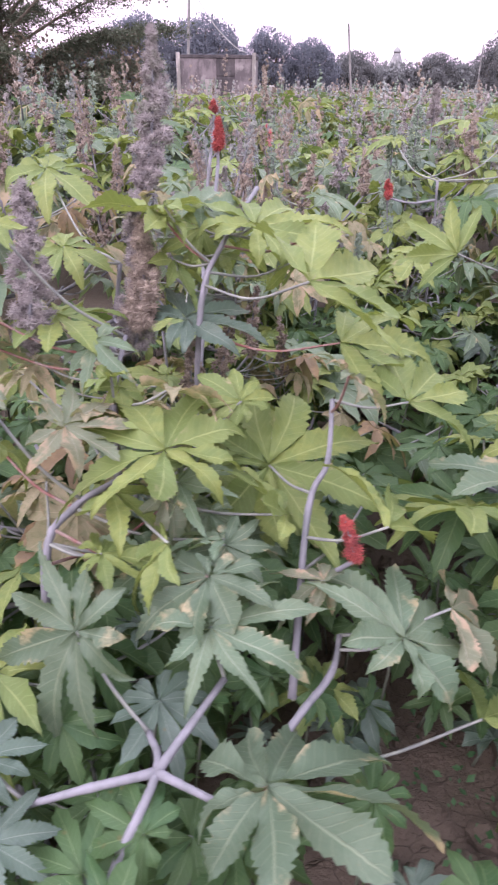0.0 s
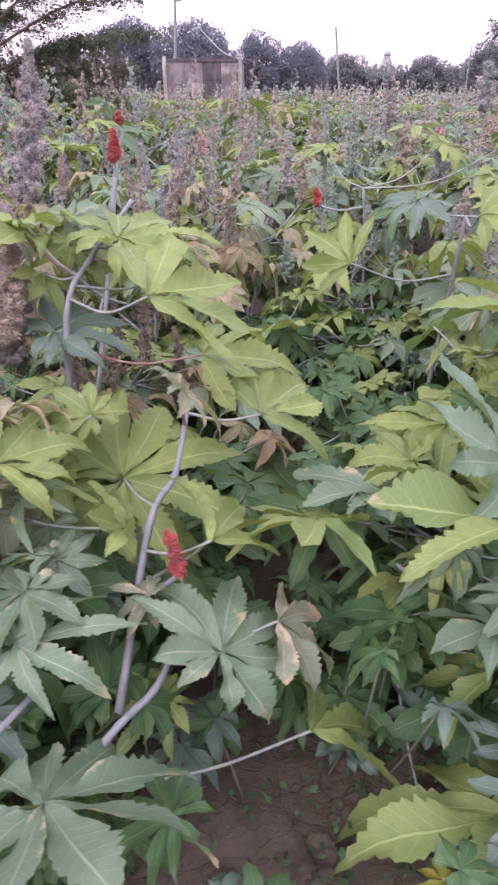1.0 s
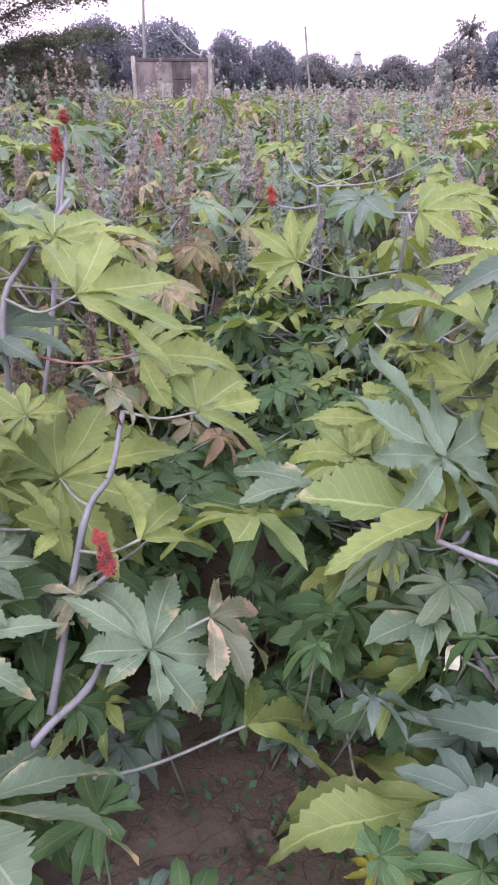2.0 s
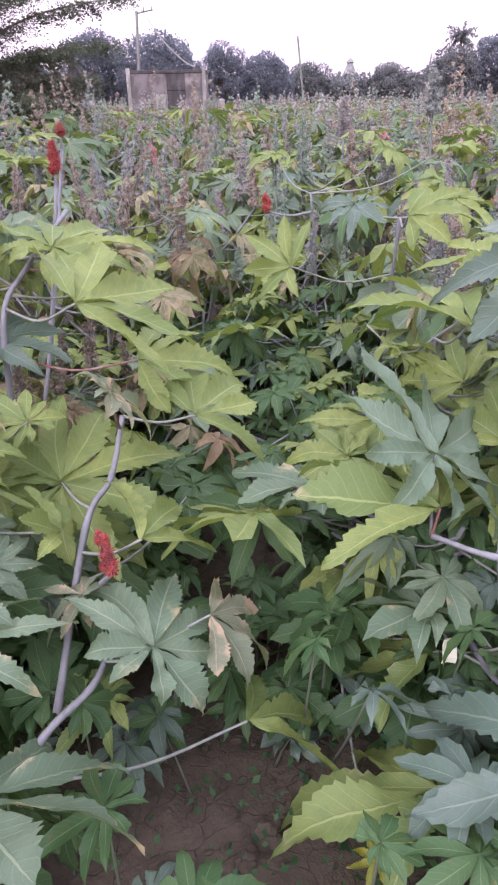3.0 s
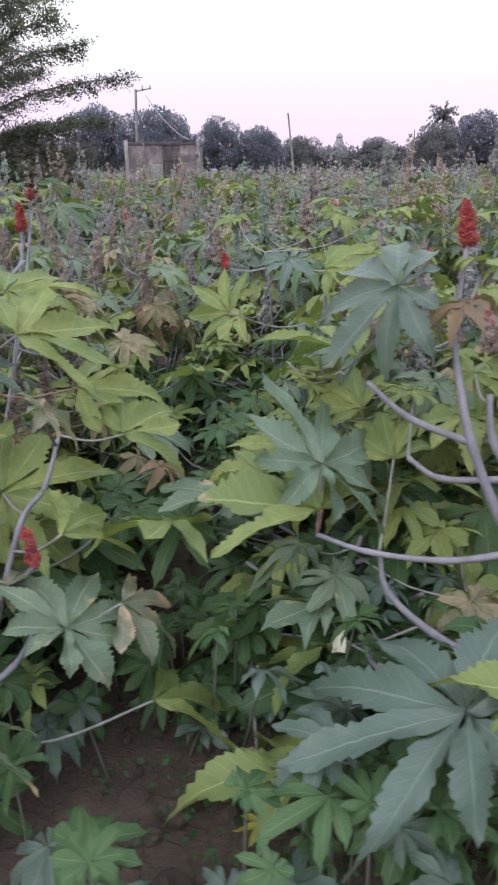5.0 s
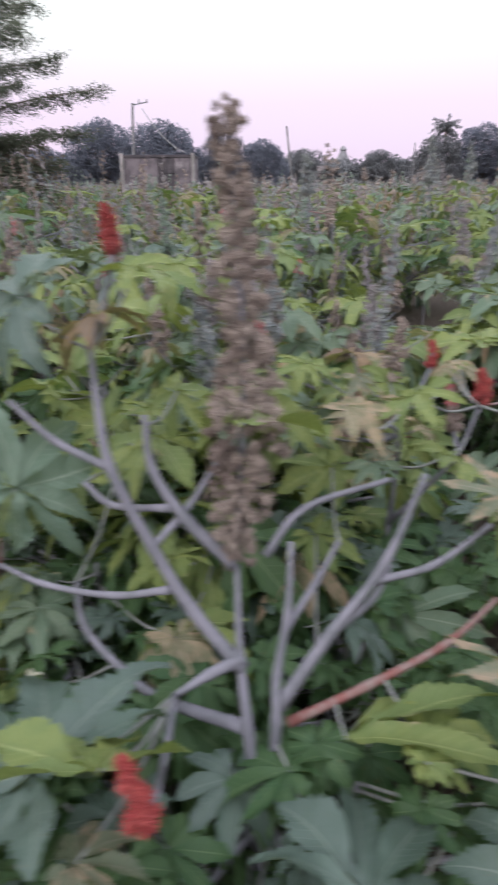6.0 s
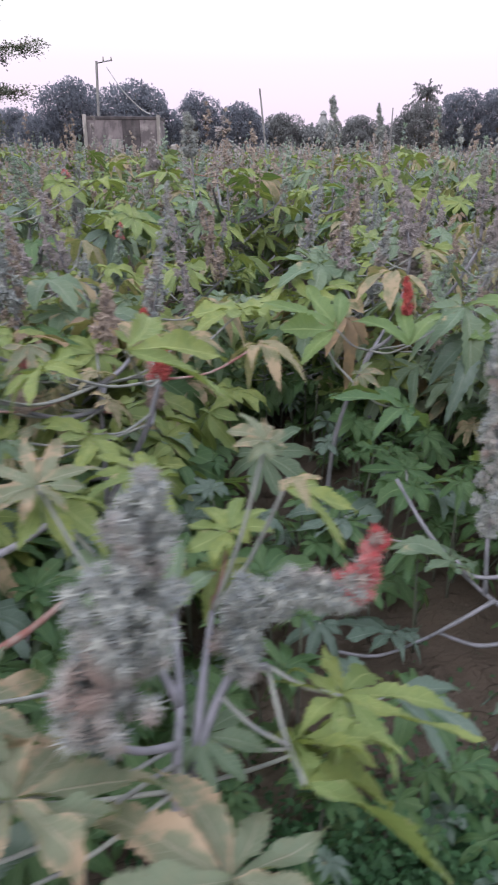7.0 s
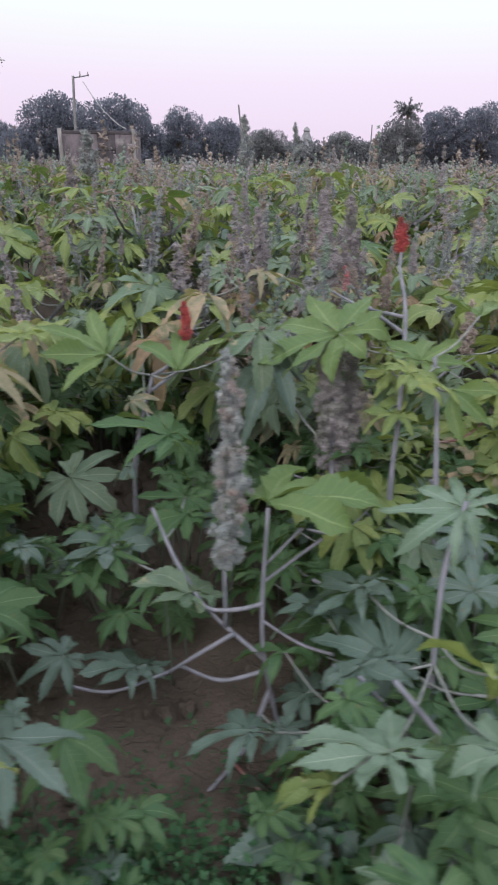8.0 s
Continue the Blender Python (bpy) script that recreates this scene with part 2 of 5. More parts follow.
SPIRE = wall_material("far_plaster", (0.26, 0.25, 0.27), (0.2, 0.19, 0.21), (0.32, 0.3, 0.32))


# ---- mesh helpers ----
def flat_faces(F):
    """Corner indices in a row, and the corners of each face."""
    if isinstance(F, np.ndarray):
        return F.ravel().astype(np.int32), np.full(len(F), F.shape[1], np.int32)
    return np.fromiter((i for f in F for i in f), np.int32), np.fromiter((len(f) for f in F), np.int32)


def to_mesh(name, V, F, mats, index=None, UV=None, smooth=True):
    loops, sizes = F if isinstance(F, tuple) else flat_faces(F)
    me = bpy.data.meshes.new(name)
    V = np.asarray(V, np.float32)
    me.vertices.add(len(V))
    me.vertices.foreach_set("co", V.ravel())
    me.loops.add(len(loops))
    me.loops.foreach_set("vertex_index", loops)
    me.polygons.add(len(sizes))
    me.polygons.foreach_set("loop_start", np.concatenate([[0], np.cumsum(sizes)[:-1]]).astype(np.int32))
    for m in mats:
        me.materials.append(m)
    if index is not None:
        me.polygons.foreach_set("material_index", np.asarray(index, np.int32))
    if UV is not None:
        layer = me.uv_layers.new(name="UVMap")
        layer.data.foreach_set("uv", np.asarray(UV, np.float32)[loops].ravel())
    me.polygons.foreach_set("use_smooth", np.full(len(sizes), smooth))
    me.update(calc_edges=True)
    return me


def part(name, data, parent, label=""):
    """One mesh object under a thing or under a part. data: a mesh, or a bmesh and its material in a pair."""
    if isinstance(data, tuple):
        bm, mat = data
        data = bpy.data.meshes.new(name)
        bm.to_mesh(data)
        bm.free()
        data.materials.append(mat)
    ob = new(name, data)
    ob.parent = parent
    return tagged(ob, label)


def empty(name, m=None):
    ob = new(name)
    ob.empty_display_size = 0.1
    if m is not None:
        ob.matrix_world = m
    return ob


def smooth_line(points, steps=5):
    """A Catmull-Rom line through the points."""
    P = [np.array(p, float) for p in points]
    if len(P) < 3:
        return [P[0] + (P[-1] - P[0]) * i / steps for i in range(steps + 1)]
    Q, out = [2 * P[0] - P[1], *P, 2 * P[-1] - P[-2]], []
    for i in range(1, len(Q) - 2):
        a, b, c, d = Q[i - 1:i + 3]
        for k in range(steps):
            t = k / steps
            out.append(0.5 * (2 * b + (c - a) * t + (2 * a - 5 * b + 4 * c - d) * t * t + (3 * b - a - 3 * c + d) * t ** 3))
    return out + [P[-1]]


def tube(points, r0, r1, sides=6, steps=4, knots=0.0):
    """Verts and quads of a tapering tube; knots: swelling at the nodes."""
    L = smooth_line(points, steps)
    V, F, side = [], [], np.array((0.31, 0.95, 0.1))
    for i, p in enumerate(L):
        d = L[min(i + 1, len(L) - 1)] - L[max(i - 1, 0)]
        d = d / (np.linalg.norm(d) + 1e-9)
        u = np.cross(d, side)
        u = u / (np.linalg.norm(u) + 1e-9)
        w = np.cross(d, u)
        r = (r0 + (r1 - r0) * i / (len(L) - 1)) * (1 + knots * (i % steps == 0))
        for k in range(sides):
            a = 2 * math.pi * k / sides
            V.append(p + r * (math.cos(a) * u + math.sin(a) * w))
    for i in range(len(L) - 1):
        for k in range(sides):
            a, b = i * sides + k, i * sides + (k + 1) % sides
            F.append((a, b, b + sides, a + sides))
    F.append(tuple(range(sides))[::-1])
    F.append(tuple(len(V) - sides + k for k in range(sides)))
    return np.array(V), F


class Bag:
    """Many small pieces gathered into one mesh."""

    def __init__(self):
        self.V, self.L, self.S, self.I, self.UV, self.n, self.mats = [], [], [], [], [], 0, []

    def add(self, V, F, mat, m=None, UV=None):
        if m is not None:
            M = np.array(m)
            V = V @ M[:3, :3].T + M[:3, 3]
        if mat not in self.mats:
            self.mats.append(mat)
        loops, sizes = flat_faces(F)
        self.V.append(np.asarray(V, float))
        self.UV.append(np.zeros((len(V), 2)) if UV is None else UV)
        self.L.append(loops + self.n)
        self.S.append(sizes)
        self.I.append(np.full(len(sizes), self.mats.index(mat)))
        self.n += len(V)

    def spread(self, V, F, mat, R, T):
        """Copies of one piece: turned and scaled by the matrices R, moved to T."""
        n = len(T)
        W = np.einsum('nij,vj->nvi', R, V) + T[:, None]
        G = (np.asarray(F)[None] + (np.arange(n) * len(V))[:, None, None]).reshape(-1, len(F[0]))
        self.add(W.reshape(-1, 3), G, mat)

    def mesh(self, name, smooth=True):
        return to_mesh(name, np.concatenate(self.V), (np.concatenate(self.L), np.concatenate(self.S)), self.mats,
                       np.concatenate(self.I), np.concatenate(self.UV), smooth)


def any_turn(rs, n):
    """Random turns."""
    q = rs.normal(size=(n, 4))
    w, x, y, z = (q / np.linalg.norm(q, axis=1)[:, None]).T
    return np.stack([np.stack([1 - 2 * (y * y + z * z), 2 * (x * y - z * w), 2 * (x * z + y * w)], -1),
                     np.stack([2 * (x * y + z * w), 1 - 2 * (x * x + z * z), 2 * (y * z - x * w)], -1),
                     np.stack([2 * (x * z - y * w), 2 * (y * z + x * w), 1 - 2 * (x * x + y * y)], -1)], 1)


def lying_turn(rs, n, flat):
    """Turns about the upright, leaning by about flat radians."""
    a, b, c = rs.uniform(0, 6.283, n), rs.normal(0, flat, n), rs.normal(0, flat, n)
    X = np.stack([np.cos(a) * np.cos(b), np.sin(a) * np.cos(b), -np.sin(b)], -1)
    side = np.stack([-np.sin(a) * np.cos(c), np.cos(a) * np.cos(c), np.sin(c)], -1)
    Z = np.cross(X, side)
    Z /= np.linalg.norm(Z, axis=1)[:, None]
    return np.stack([X, np.cross(Z, X), Z], -1)


SPRIG = np.array([(0, 0, 0), (0.5, 0.32, 0.05), (1, 0, 0), (0.5, -0.32, 0.05)], float)


# ---- the castor leaf: a palm of toothed lobes, folded along each midrib ----
SHAPES = [dict(droop=0.16, fold=0.26, back=True), dict(droop=0.34, fold=0.36, back=True),
          dict(droop=0.75, fold=0.45, back=True), dict(droop=1.7, fold=0.7, back=False),
          dict(droop=0.20, fold=0.30, back=True), dict(droop=0.35, fold=0.42, fan=(5, 36)),
          dict(droop=0.45, fold=0.50, fan=(3, 34))]
blades = {}


def blade(shape, lod, seed):
    """Verts, quads and blade coordinates; the main lobe runs one unit along x, the stalk joins at the origin."""
    key = (shape, lod, seed)
    if key in blades:
        return blades[key]
    rng = random.Random(seed * 31 + shape)
    S, rows = SHAPES[shape], (28, 8, 3)[lod]
    if "fan" in S:
        # a half-folded leaf, whose rear lobes have not spread
        n, gap = S["fan"]
        angles = [gap * (k - n // 2) for k in range(n)]
        lengths = [1.0 - 0.0045 * abs(a) for a in angles]
    elif S["back"]:
        angles = [-152, -116, -78, -40, 0, 40, 79, 117, 151]
        lengths = [0.44, 0.64, 0.82, 0.96, 1.0, 0.94, 0.84, 0.62, 0.46]
    else:
        angles = [-128, -84, -42, 0, 41, 86, 130]
        lengths = [0.55, 0.75, 0.92, 1.0, 0.95, 0.74, 0.56]
    angles = [a + rng.uniform(-7, 7) * (a != 0) for a in angles]
    lengths = [v * rng.uniform(0.80, 1.14) if v < 1 else 1.0 for v in lengths]
    web = rng.uniform(0.27, 0.33) if shape == 4 else rng.uniform(0.37, 0.48)
    cols = (-1, -0.55, 0, 0.55, 1) if lod < 1 else (-1, 0, 1)
    V, F, UV = [], [], []
    bend = [rng.uniform(-0.42, 0.42) for _ in angles]
    sag = [S["droop"] * rng.uniform(0.3, 1.8) for _ in angles]
    twist = [rng.uniform(-0.9, 0.9) for _ in angles]
    curl = [rng.uniform(-0.10, 0.22) for _ in angles]
    for i, (a, L) in enumerate(zip(angles, lengths)):
        lo = (a - angles[i - 1]) / 2 if i else 17
        hi = (angles[i + 1] - a) / 2 if i < len(angles) - 1 else 17
        half = (math.tan(radians(min(lo, 24))), math.tan(radians(min(hi, 24))))
        s0 = min(0.72, web / L * (0.95 if abs(a) < 60 else 0.78))
        first = len(V)
        for j in range(rows + 1):
            s = (j / rows) ** 0.9
            q = max(0.0, (s - s0) / (1 - s0))
            for c in cols:
                h = half[0] if c < 0 else half[1]
                d = s * L
                if s < s0:
                    w = d * h
                else:
                    w = s0 * L * h * (1 - q) * (1 + 1.6 * q - 0.25 * q * q)
                    if abs(c) == 1 and lod < 2 and q < 0.96:
                        # teeth that point towards the tip
                        tooth = (0.30, 0.22)[lod] * (j % 2)
                        w *= 1.04 - tooth * (0.6 + 0.4 * math.sin(5 * i + 3 * c + j * 0.7)) + rng.uniform(-0.03, 0.03)
                        d += (1 - j % 2) * 0.45 * L / rows
                b = radians(a) + bend[i] * max(0, s - s0) * 0.6
                x = d * math.cos(b) - c * w * math.sin(b)
                y = d * math.sin(b) + c * w * math.cos(b)
                z = S["fold"] * abs(c) ** 1.3 * w - sag[i] * d * d * 0.55 - curl[i] * q ** 3 + twist[i] * c * w * s
                if lod < 2:
                    # the blade puckers between its side veins and waves along its margin
                    z += 0.010 * math.sin(20 * s - 4 * abs(c) + i) * abs(c) + 0.026 * math.sin(9 * s + 2.1 * i) * abs(c) * c + 0.02 * math.sin(6 * s + 1.3 * i) * s + rng.uniform(-0.004, 0.004)
                V.append((x, y, z))
                UV.append((s, c * 0.5 + 0.5))
        n = len(cols)
        for j in range(rows):
            for k in range(n - 1):
                o = first + j * n + k
                F.append((o, o + 1, o + n + 1, o + n))
    blades[key] = np.array(V), F, np.array(UV)
    return blades[key]


leaf_meshes = {}


def leaf_mesh(colour, shape, lod, seed):
    key = (colour, shape, lod, seed)
    if key not in leaf_meshes:
        V, F, UV = blade(shape, lod, seed)
        leaf_meshes[key] = to_mesh("leaf", V, F, [LEAF[colour]], None, UV)
    return leaf_meshes[key]


# ---- the seed spike: a stalk crowded with spiny capsules ----
def star(kind):
    """A small capsule under soft spines: thin ones all over, or one broad one on each face."""
    bm = bmesh.new()
    if kind == 'coarse':
        V = np.array([(1, 0, 0), (-1, 0, 0), (0, 1, 0), (0, -1, 0), (0, 0, 1), (0, 0, -1)], float)
        F = [(0, 2, 4), (2, 1, 4), (1, 3, 4), (3, 0, 4), (2, 0, 5), (1, 2, 5), (3, 1, 5), (0, 3, 5)]
    else:
        bmesh.ops.create_icosphere(bm, subdivisions=1, radius=1.0)
        V = np.array([v.co for v in bm.verts])
        F = [tuple(v.index for v in f.verts) for f in bm.faces]
    bm.free()
    if kind == 'coarse':
        V, G = list(V * 0.66), []
        for f in F:
            c = sum(V[i] for i in f) / 3
            V.append(c / np.linalg.norm(c) * 1.7)
            k = len(V) - 1
            G += [(f[0], f[1], k), (f[1], f[2], k), (f[2], f[0], k)]
        return np.array(V), G
    rng, out, G = random.Random(8), list(V * 0.92), list(F)
    for d in [V[i] for i in range(len(V))] + [sum(V[i] for i in f) / 3 for f in F]:
        d = d / np.linalg.norm(d)
        u = np.cross(d, (0.37, 0.81, 0.45))
        u /= np.linalg.norm(u)
        w, k = np.cross(d, u), len(out)
        lean = np.array([rng.uniform(-0.28, 0.28) for _ in range(3)])
        out += [0.8 * d + 0.17 * (math.cos(a) * u + math.sin(a) * w) for a in (0, 2.1, 4.2)] + [d * rng.uniform(1.75, 2.25) + lean]
        G += [(k, k + 1, k + 3), (k + 1, k + 2, k + 3), (k + 2, k, k + 3)]
    return np.array(out), G


STARS = {k: star(k) for k in ('fine', 'coarse')}
STARS['plain'] = (np.array([(1.2, 0, 0), (-1.2, 0, 0), (0, 1.2, 0), (0, -1.2, 0), (0, 0, 1.2), (0, 0, -1.2)], float),
                  [(0, 2, 4), (2, 1, 4), (1, 3, 4), (3, 0, 4), (2, 0, 5), (1, 2, 5), (3, 1, 5), (0, 3, 5)])


def spike_bag(bag, line, width, size, count, colour, kind, seed, tip_red=0.0):
    """Capsules in loose whorls round a line from its foot to its tip."""
    rs = np.random.RandomState(seed)
    L = np.array(smooth_line(line, 6))
    each = 5 if count > 60 else 4
    clump = np.arange(count) // each
    heads = clump[-1] + 1
    s = ((np.arange(heads) + rs.uniform(0.1, 0.9, heads)) / heads)[clump] ** 1.1
    s = np.clip(s + rs.normal(0, 0.35 / heads ** 0.8, count), 0, 1)
    q = s * (len(L) - 1)
    k = np.minimum(q.astype(int), len(L) - 2)
    d = L[k + 1] - L[k]
    p = L[k] + d * (q - k)[:, None]
    d /= np.linalg.norm(d, axis=1)[:, None]
    u = np.cross(d, (0.3, 0.9, 0.2))
    u /= np.linalg.norm(u, axis=1)[:, None]
    w = np.cross(d, u)
    a = (np.arange(heads) * 2.4 + rs.uniform(-0.5, 0.5, heads))[clump]
    full = 1.2 if width > 0.08 else 3.4 if count > 300 else 1.6
    taper = (1 - 0.84 * s ** full) * (0.35 + 0.65 * np.minimum(1, s * (3.2 if width > 0.08 else 9))) * (1 + 0.16 * np.sin(s * 17 + seed))
    r = width * taper * rs.uniform(0.3, 1.05, heads)[clump]
    c = p + r[:, None] * (np.cos(a)[:, None] * u + np.sin(a)[:, None] * w)
    c += rs.normal(0, 1, (count, 3)) * (width * 0.17 * (0.4 + 0.6 * taper))[:, None]
    g = size * rs.uniform(0.65, 1.3, count) * (0.6 + 0.4 * taper)
    R = any_turn(rs, count) * g[:, None, None]
    V, F = STARS[kind]
    rs_red = rs.uniform(0, 1, count)
    for red in (False, True):
        pick = ((s > 1 - tip_red) & (rs_red < 0.6)) == red
        if pick.any():
            bag.spread(V, F, SPIKE[('pink' if tip_red else 'red') if red else colour], R[pick], c[pick])


def spike(parent, line, width, size, count, colour, kind='fine', seed=1, tip_red=0.0, label=""):
    """A seed spike as a part, its stalk and capsules as sub-parts."""
    V, F = tube(line, 0.006, 0.0025, 5, 3)
    stalk = part("spike", to_mesh("spike_stalk", V, F, [STEM]), parent, label)
    bag = Bag()
    spike_bag(bag, line, width, size, count, colour, kind, seed, tip_red)
    part("seed_head", bag.mesh("seed_head", False), stalk, label)
    return stalk


def nearest_on(lines, p):
    best, at = 1e9, np.array(p)
    for L in lines:
        for q in smooth_line(L, 5):
            d = np.linalg.norm(np.array(p) - q) + max(0, q[2] - p[2]) * 1.5
            if d < best:
                best, at = d, q
    return at


def castor_plant(base, label):
    ob = empty("castor_plant", pose(*base))
    return tagged(ob, label, "castor plant", "castor plants of the field")


def local(ob, p):
    return np.array(p, float) - np.array(ob.matrix_world.translation)


def add_stems(plant, lines, r0=0.0095, r1=0.0055, red=-1):
    for i, L in enumerate(lines):
        thick = r0 * (1.0 if i == 0 else 0.6 if i == red else 0.85 if i < 8 else 0.5)
        V, F = tube([local(plant, p) for p in L], thick, r1, 8, 5, 0.16)
        part("stem" if i == 0 else "branch", to_mesh("stem", V, F, [RED_PETIOLE if i == red else STEM]), plant, "reddish branch" if i == red else "")


def add_leaves(plant, lines, rows, stalk=PETIOLE):
    """Rows of x, y, z, three angles in degrees, size, tone, shape and, if set, the variant of that shape."""
    for x, y, z, rx, ry, rz, size, colour, shape, *variant in rows:
        seed = variant[0] if variant else int(abs(x * 37 + y * 91 + z * 53) * 10) % 7
        ob = part("leaf", leaf_mesh(colour, shape, 0, seed), plant)
        c = local(plant, (x, y, z))
        ob.matrix_local = pose(*c, rx, ry, rz) @ Matrix.Diagonal((size, size, size, 1))
        a = nearest_on(lines, (x, y, z))
        a = local(plant, a)
        gap = np.linalg.norm(c - a)
        if gap > 0.03:
            mid = (a + c) / 2 + np.array((0, 0, -0.10 * gap))
            V, F = tube([a, mid, c], 0.0036 + 0.001 * min(gap, 0.4), 0.0028, 6, 5)
            part("petiole", to_mesh("petiole", V, F, [stalk if seed else RED_PETIOLE]), plant)


def scatter_leaves(plant, lines, centre, spread, count, tones, sizes, seed):
    """Smaller leaves crowded about a part of the plant."""
    rng, rows = random.Random(seed), []
    for k in range(count):
        p = [c + rng.uniform(-1, 1) * r for c, r in zip(centre, spread)]
        tone = tones[k % len(tones)]
        rows.append((*p, rng.gauss(0, 18), rng.gauss(14, 16), rng.uniform(-180, 180), rng.uniform(*sizes) * (0.75 if tone in "tb" else 1), tone,
                     rng.choice((2, 3)) if tone in "tb" else rng.choice((0, 1, 1, 5)), k % 7))
    add_leaves(plant, lines, rows)


# ---- ground: one sheet, ridged along the rows, to the horizon ----
def build_ground():
    def steps(lo, a, b, hi, fine, grow):
        mid = list(np.arange(a, b, fine))
        out, d, v = [], fine, a
        while v > lo:
            d *= grow
            v -= d
            out.append(v)
        left, right, d, v = out[::-1], [], fine, mid[-1]
        while v < hi:
            d *= grow
            v += d
            right.append(v)
        return np.array(left + mid + right)
    xs, ys = steps(-900, -1.6, 4.0, 900, 0.035, 1.12), steps(-120, 0.3, 3.6, 2500, 0.035, 1.10)
    X, Y = np.meshgrid(xs, ys)
    fade = np.exp(-np.maximum(0, np.hypot(X - 1, Y) - 8) / 10)
    Z = -0.03 * np.cos((X - 0.02) * 2 * math.pi / 1.87) * fade
    V = np.stack([X, Y, Z], -1).reshape(-1, 3)
    near = (np.abs(V[:, 0] - 1) < 4) & (V[:, 1] > -1) & (V[:, 1] < 6)
    for i in np.nonzero(near)[0]:
        p = V[i]
        V[i, 2] += 0.030 * noise.fractal((p[0] * 3.2, p[1] * 3.2, 0.3), 0.8, 2.2, 4) + 0.012 * noise.noise((p[0] * 17, p[1] * 17, 4))
    nx = len(xs)
    F = [(j * nx + i, j * nx + i + 1, (j + 1) * nx + i + 1, (j + 1) * nx + i) for j in range(len(ys) - 1) for i in range(nx - 1)]
    g = new("ground", to_mesh("ground", V, F, [SOIL]))
    tagged(g, "dry brown cracked field soil with shallow furrows", "soil", kind="structure")


build_ground()


def clods():
    rng, bag = random.Random(4), Bag()
    bm = bmesh.new()
    bmesh.ops.create_icosphere(bm, subdivisions=2, radius=1.0)
    V0, F0 = np.array([v.co for v in bm.verts]), [tuple(v.index for v in f.verts) for f in bm.faces]
    bm.free()
    for i in range(620):
        cx, w = ((0.02, 0.35), (1.86, 0.42))[i % 2]
        x, y, r = rng.gauss(cx, w * 0.5), rng.uniform(0.4, 3.6), rng.choice((0.008, 0.012, 0.018, 0.028)) * rng.uniform(0.6, 1.3)
        V = V0 * np.array([1 + 0.28 * noise.noise(Vector(v) * 1.7 + Vector((i, 0, 0))) for v in V0])[:, None]
        bag.add(V, F0, SOIL, Matrix.LocRotScale((x, y, 0.2 * r - 0.02), Euler((rng.random() * 6, rng.random() * 6, rng.random() * 6)), (r, r * rng.uniform(0.7, 1.2), r * 0.7)))
    tagged(new("soil_clods", bag.mesh("soil_clods", False)), "crumbled brown soil clods lying in the furrows", "soil clods", kind="stuff")


clods()


def weeds():
    rs, bag = np.random.RandomState(9), Bag()
    for x, y, sx, sy, n in ((2.1, 0.70, 0.30, 0.16, 13000), (2.6, 0.8, 0.4, 0.2, 4000), (0.55, 0.80, 0.35, 0.2, 1300)):
        p = np.stack([rs.normal(x, sx, n), rs.normal(y, sy, n), np.abs(rs.normal(0, 0.045, n))], -1)
        bag.spread(SPRIG, [(0, 1, 2, 3)], WEED, lying_turn(rs, n, 0.5) * rs.uniform(0.010, 0.028, n)[:, None, None], p)
    tagged(new("weeds", bag.mesh("weeds", False)), "low green weeds growing on the furrow soil", "weeds", kind="stuff")


weeds()


def undergrowth():
    """Deep green leaves low between the plants, past counting; bare patches stay in the furrows."""
    rng, bag = random.Random(33), Bag()
    bare = ((-0.02, 0.84, 0.17, 0.24), (-0.1, 2.0, 0.2, 0.5), (2.06, 1.26, 0.24, 0.24), (2.3, 1.2, 0.3, 0.2), (1.8, 2.4, 0.24, 0.5), (-0.1, 2.5, 0.16, 0.32), (2.46, 1.42, 0.28, 0.30))
    n = 0
    while n < 1650:
        x, y = rng.uniform(-1.7, 3.7), rng.uniform(0.45, 3.3)
        if any(((x - a) / c) ** 2 + ((y - b) / d) ** 2 < 1 for a, b, c, d in bare):
            continue
        n += 1
        z, size = rng.uniform(0.05, 0.40), rng.uniform(0.07, 0.15)
        if abs(x - 2.15) < 0.55 and y < 1.0:
            z, size = z * 0.4, size * 0.7
        V, F, UV = blade(rng.choice((0, 1, 1, 2)), 1, n % 5)
        # almost all deep green: shade between the plants is put into the leaf colour
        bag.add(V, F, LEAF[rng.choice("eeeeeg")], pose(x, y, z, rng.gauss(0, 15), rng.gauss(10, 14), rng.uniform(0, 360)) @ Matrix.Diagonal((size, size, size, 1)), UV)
        fx, fy = x + rng.gauss(0, 0.04), y + rng.gauss(0, 0.04)
        V, F = tube([(fx, fy, -0.03), ((x + fx) / 2, (y + fy) / 2, z * 0.4), (x, y, z)], 0.0036, 0.0026, 4, 2)
        bag.add(V, F, DARK_PETIOLE)
    tagged(new("undergrowth", bag.mesh("undergrowth")), "shaded dark green castor leaves low between the plants", "undergrowth", kind="stuff")


undergrowth()

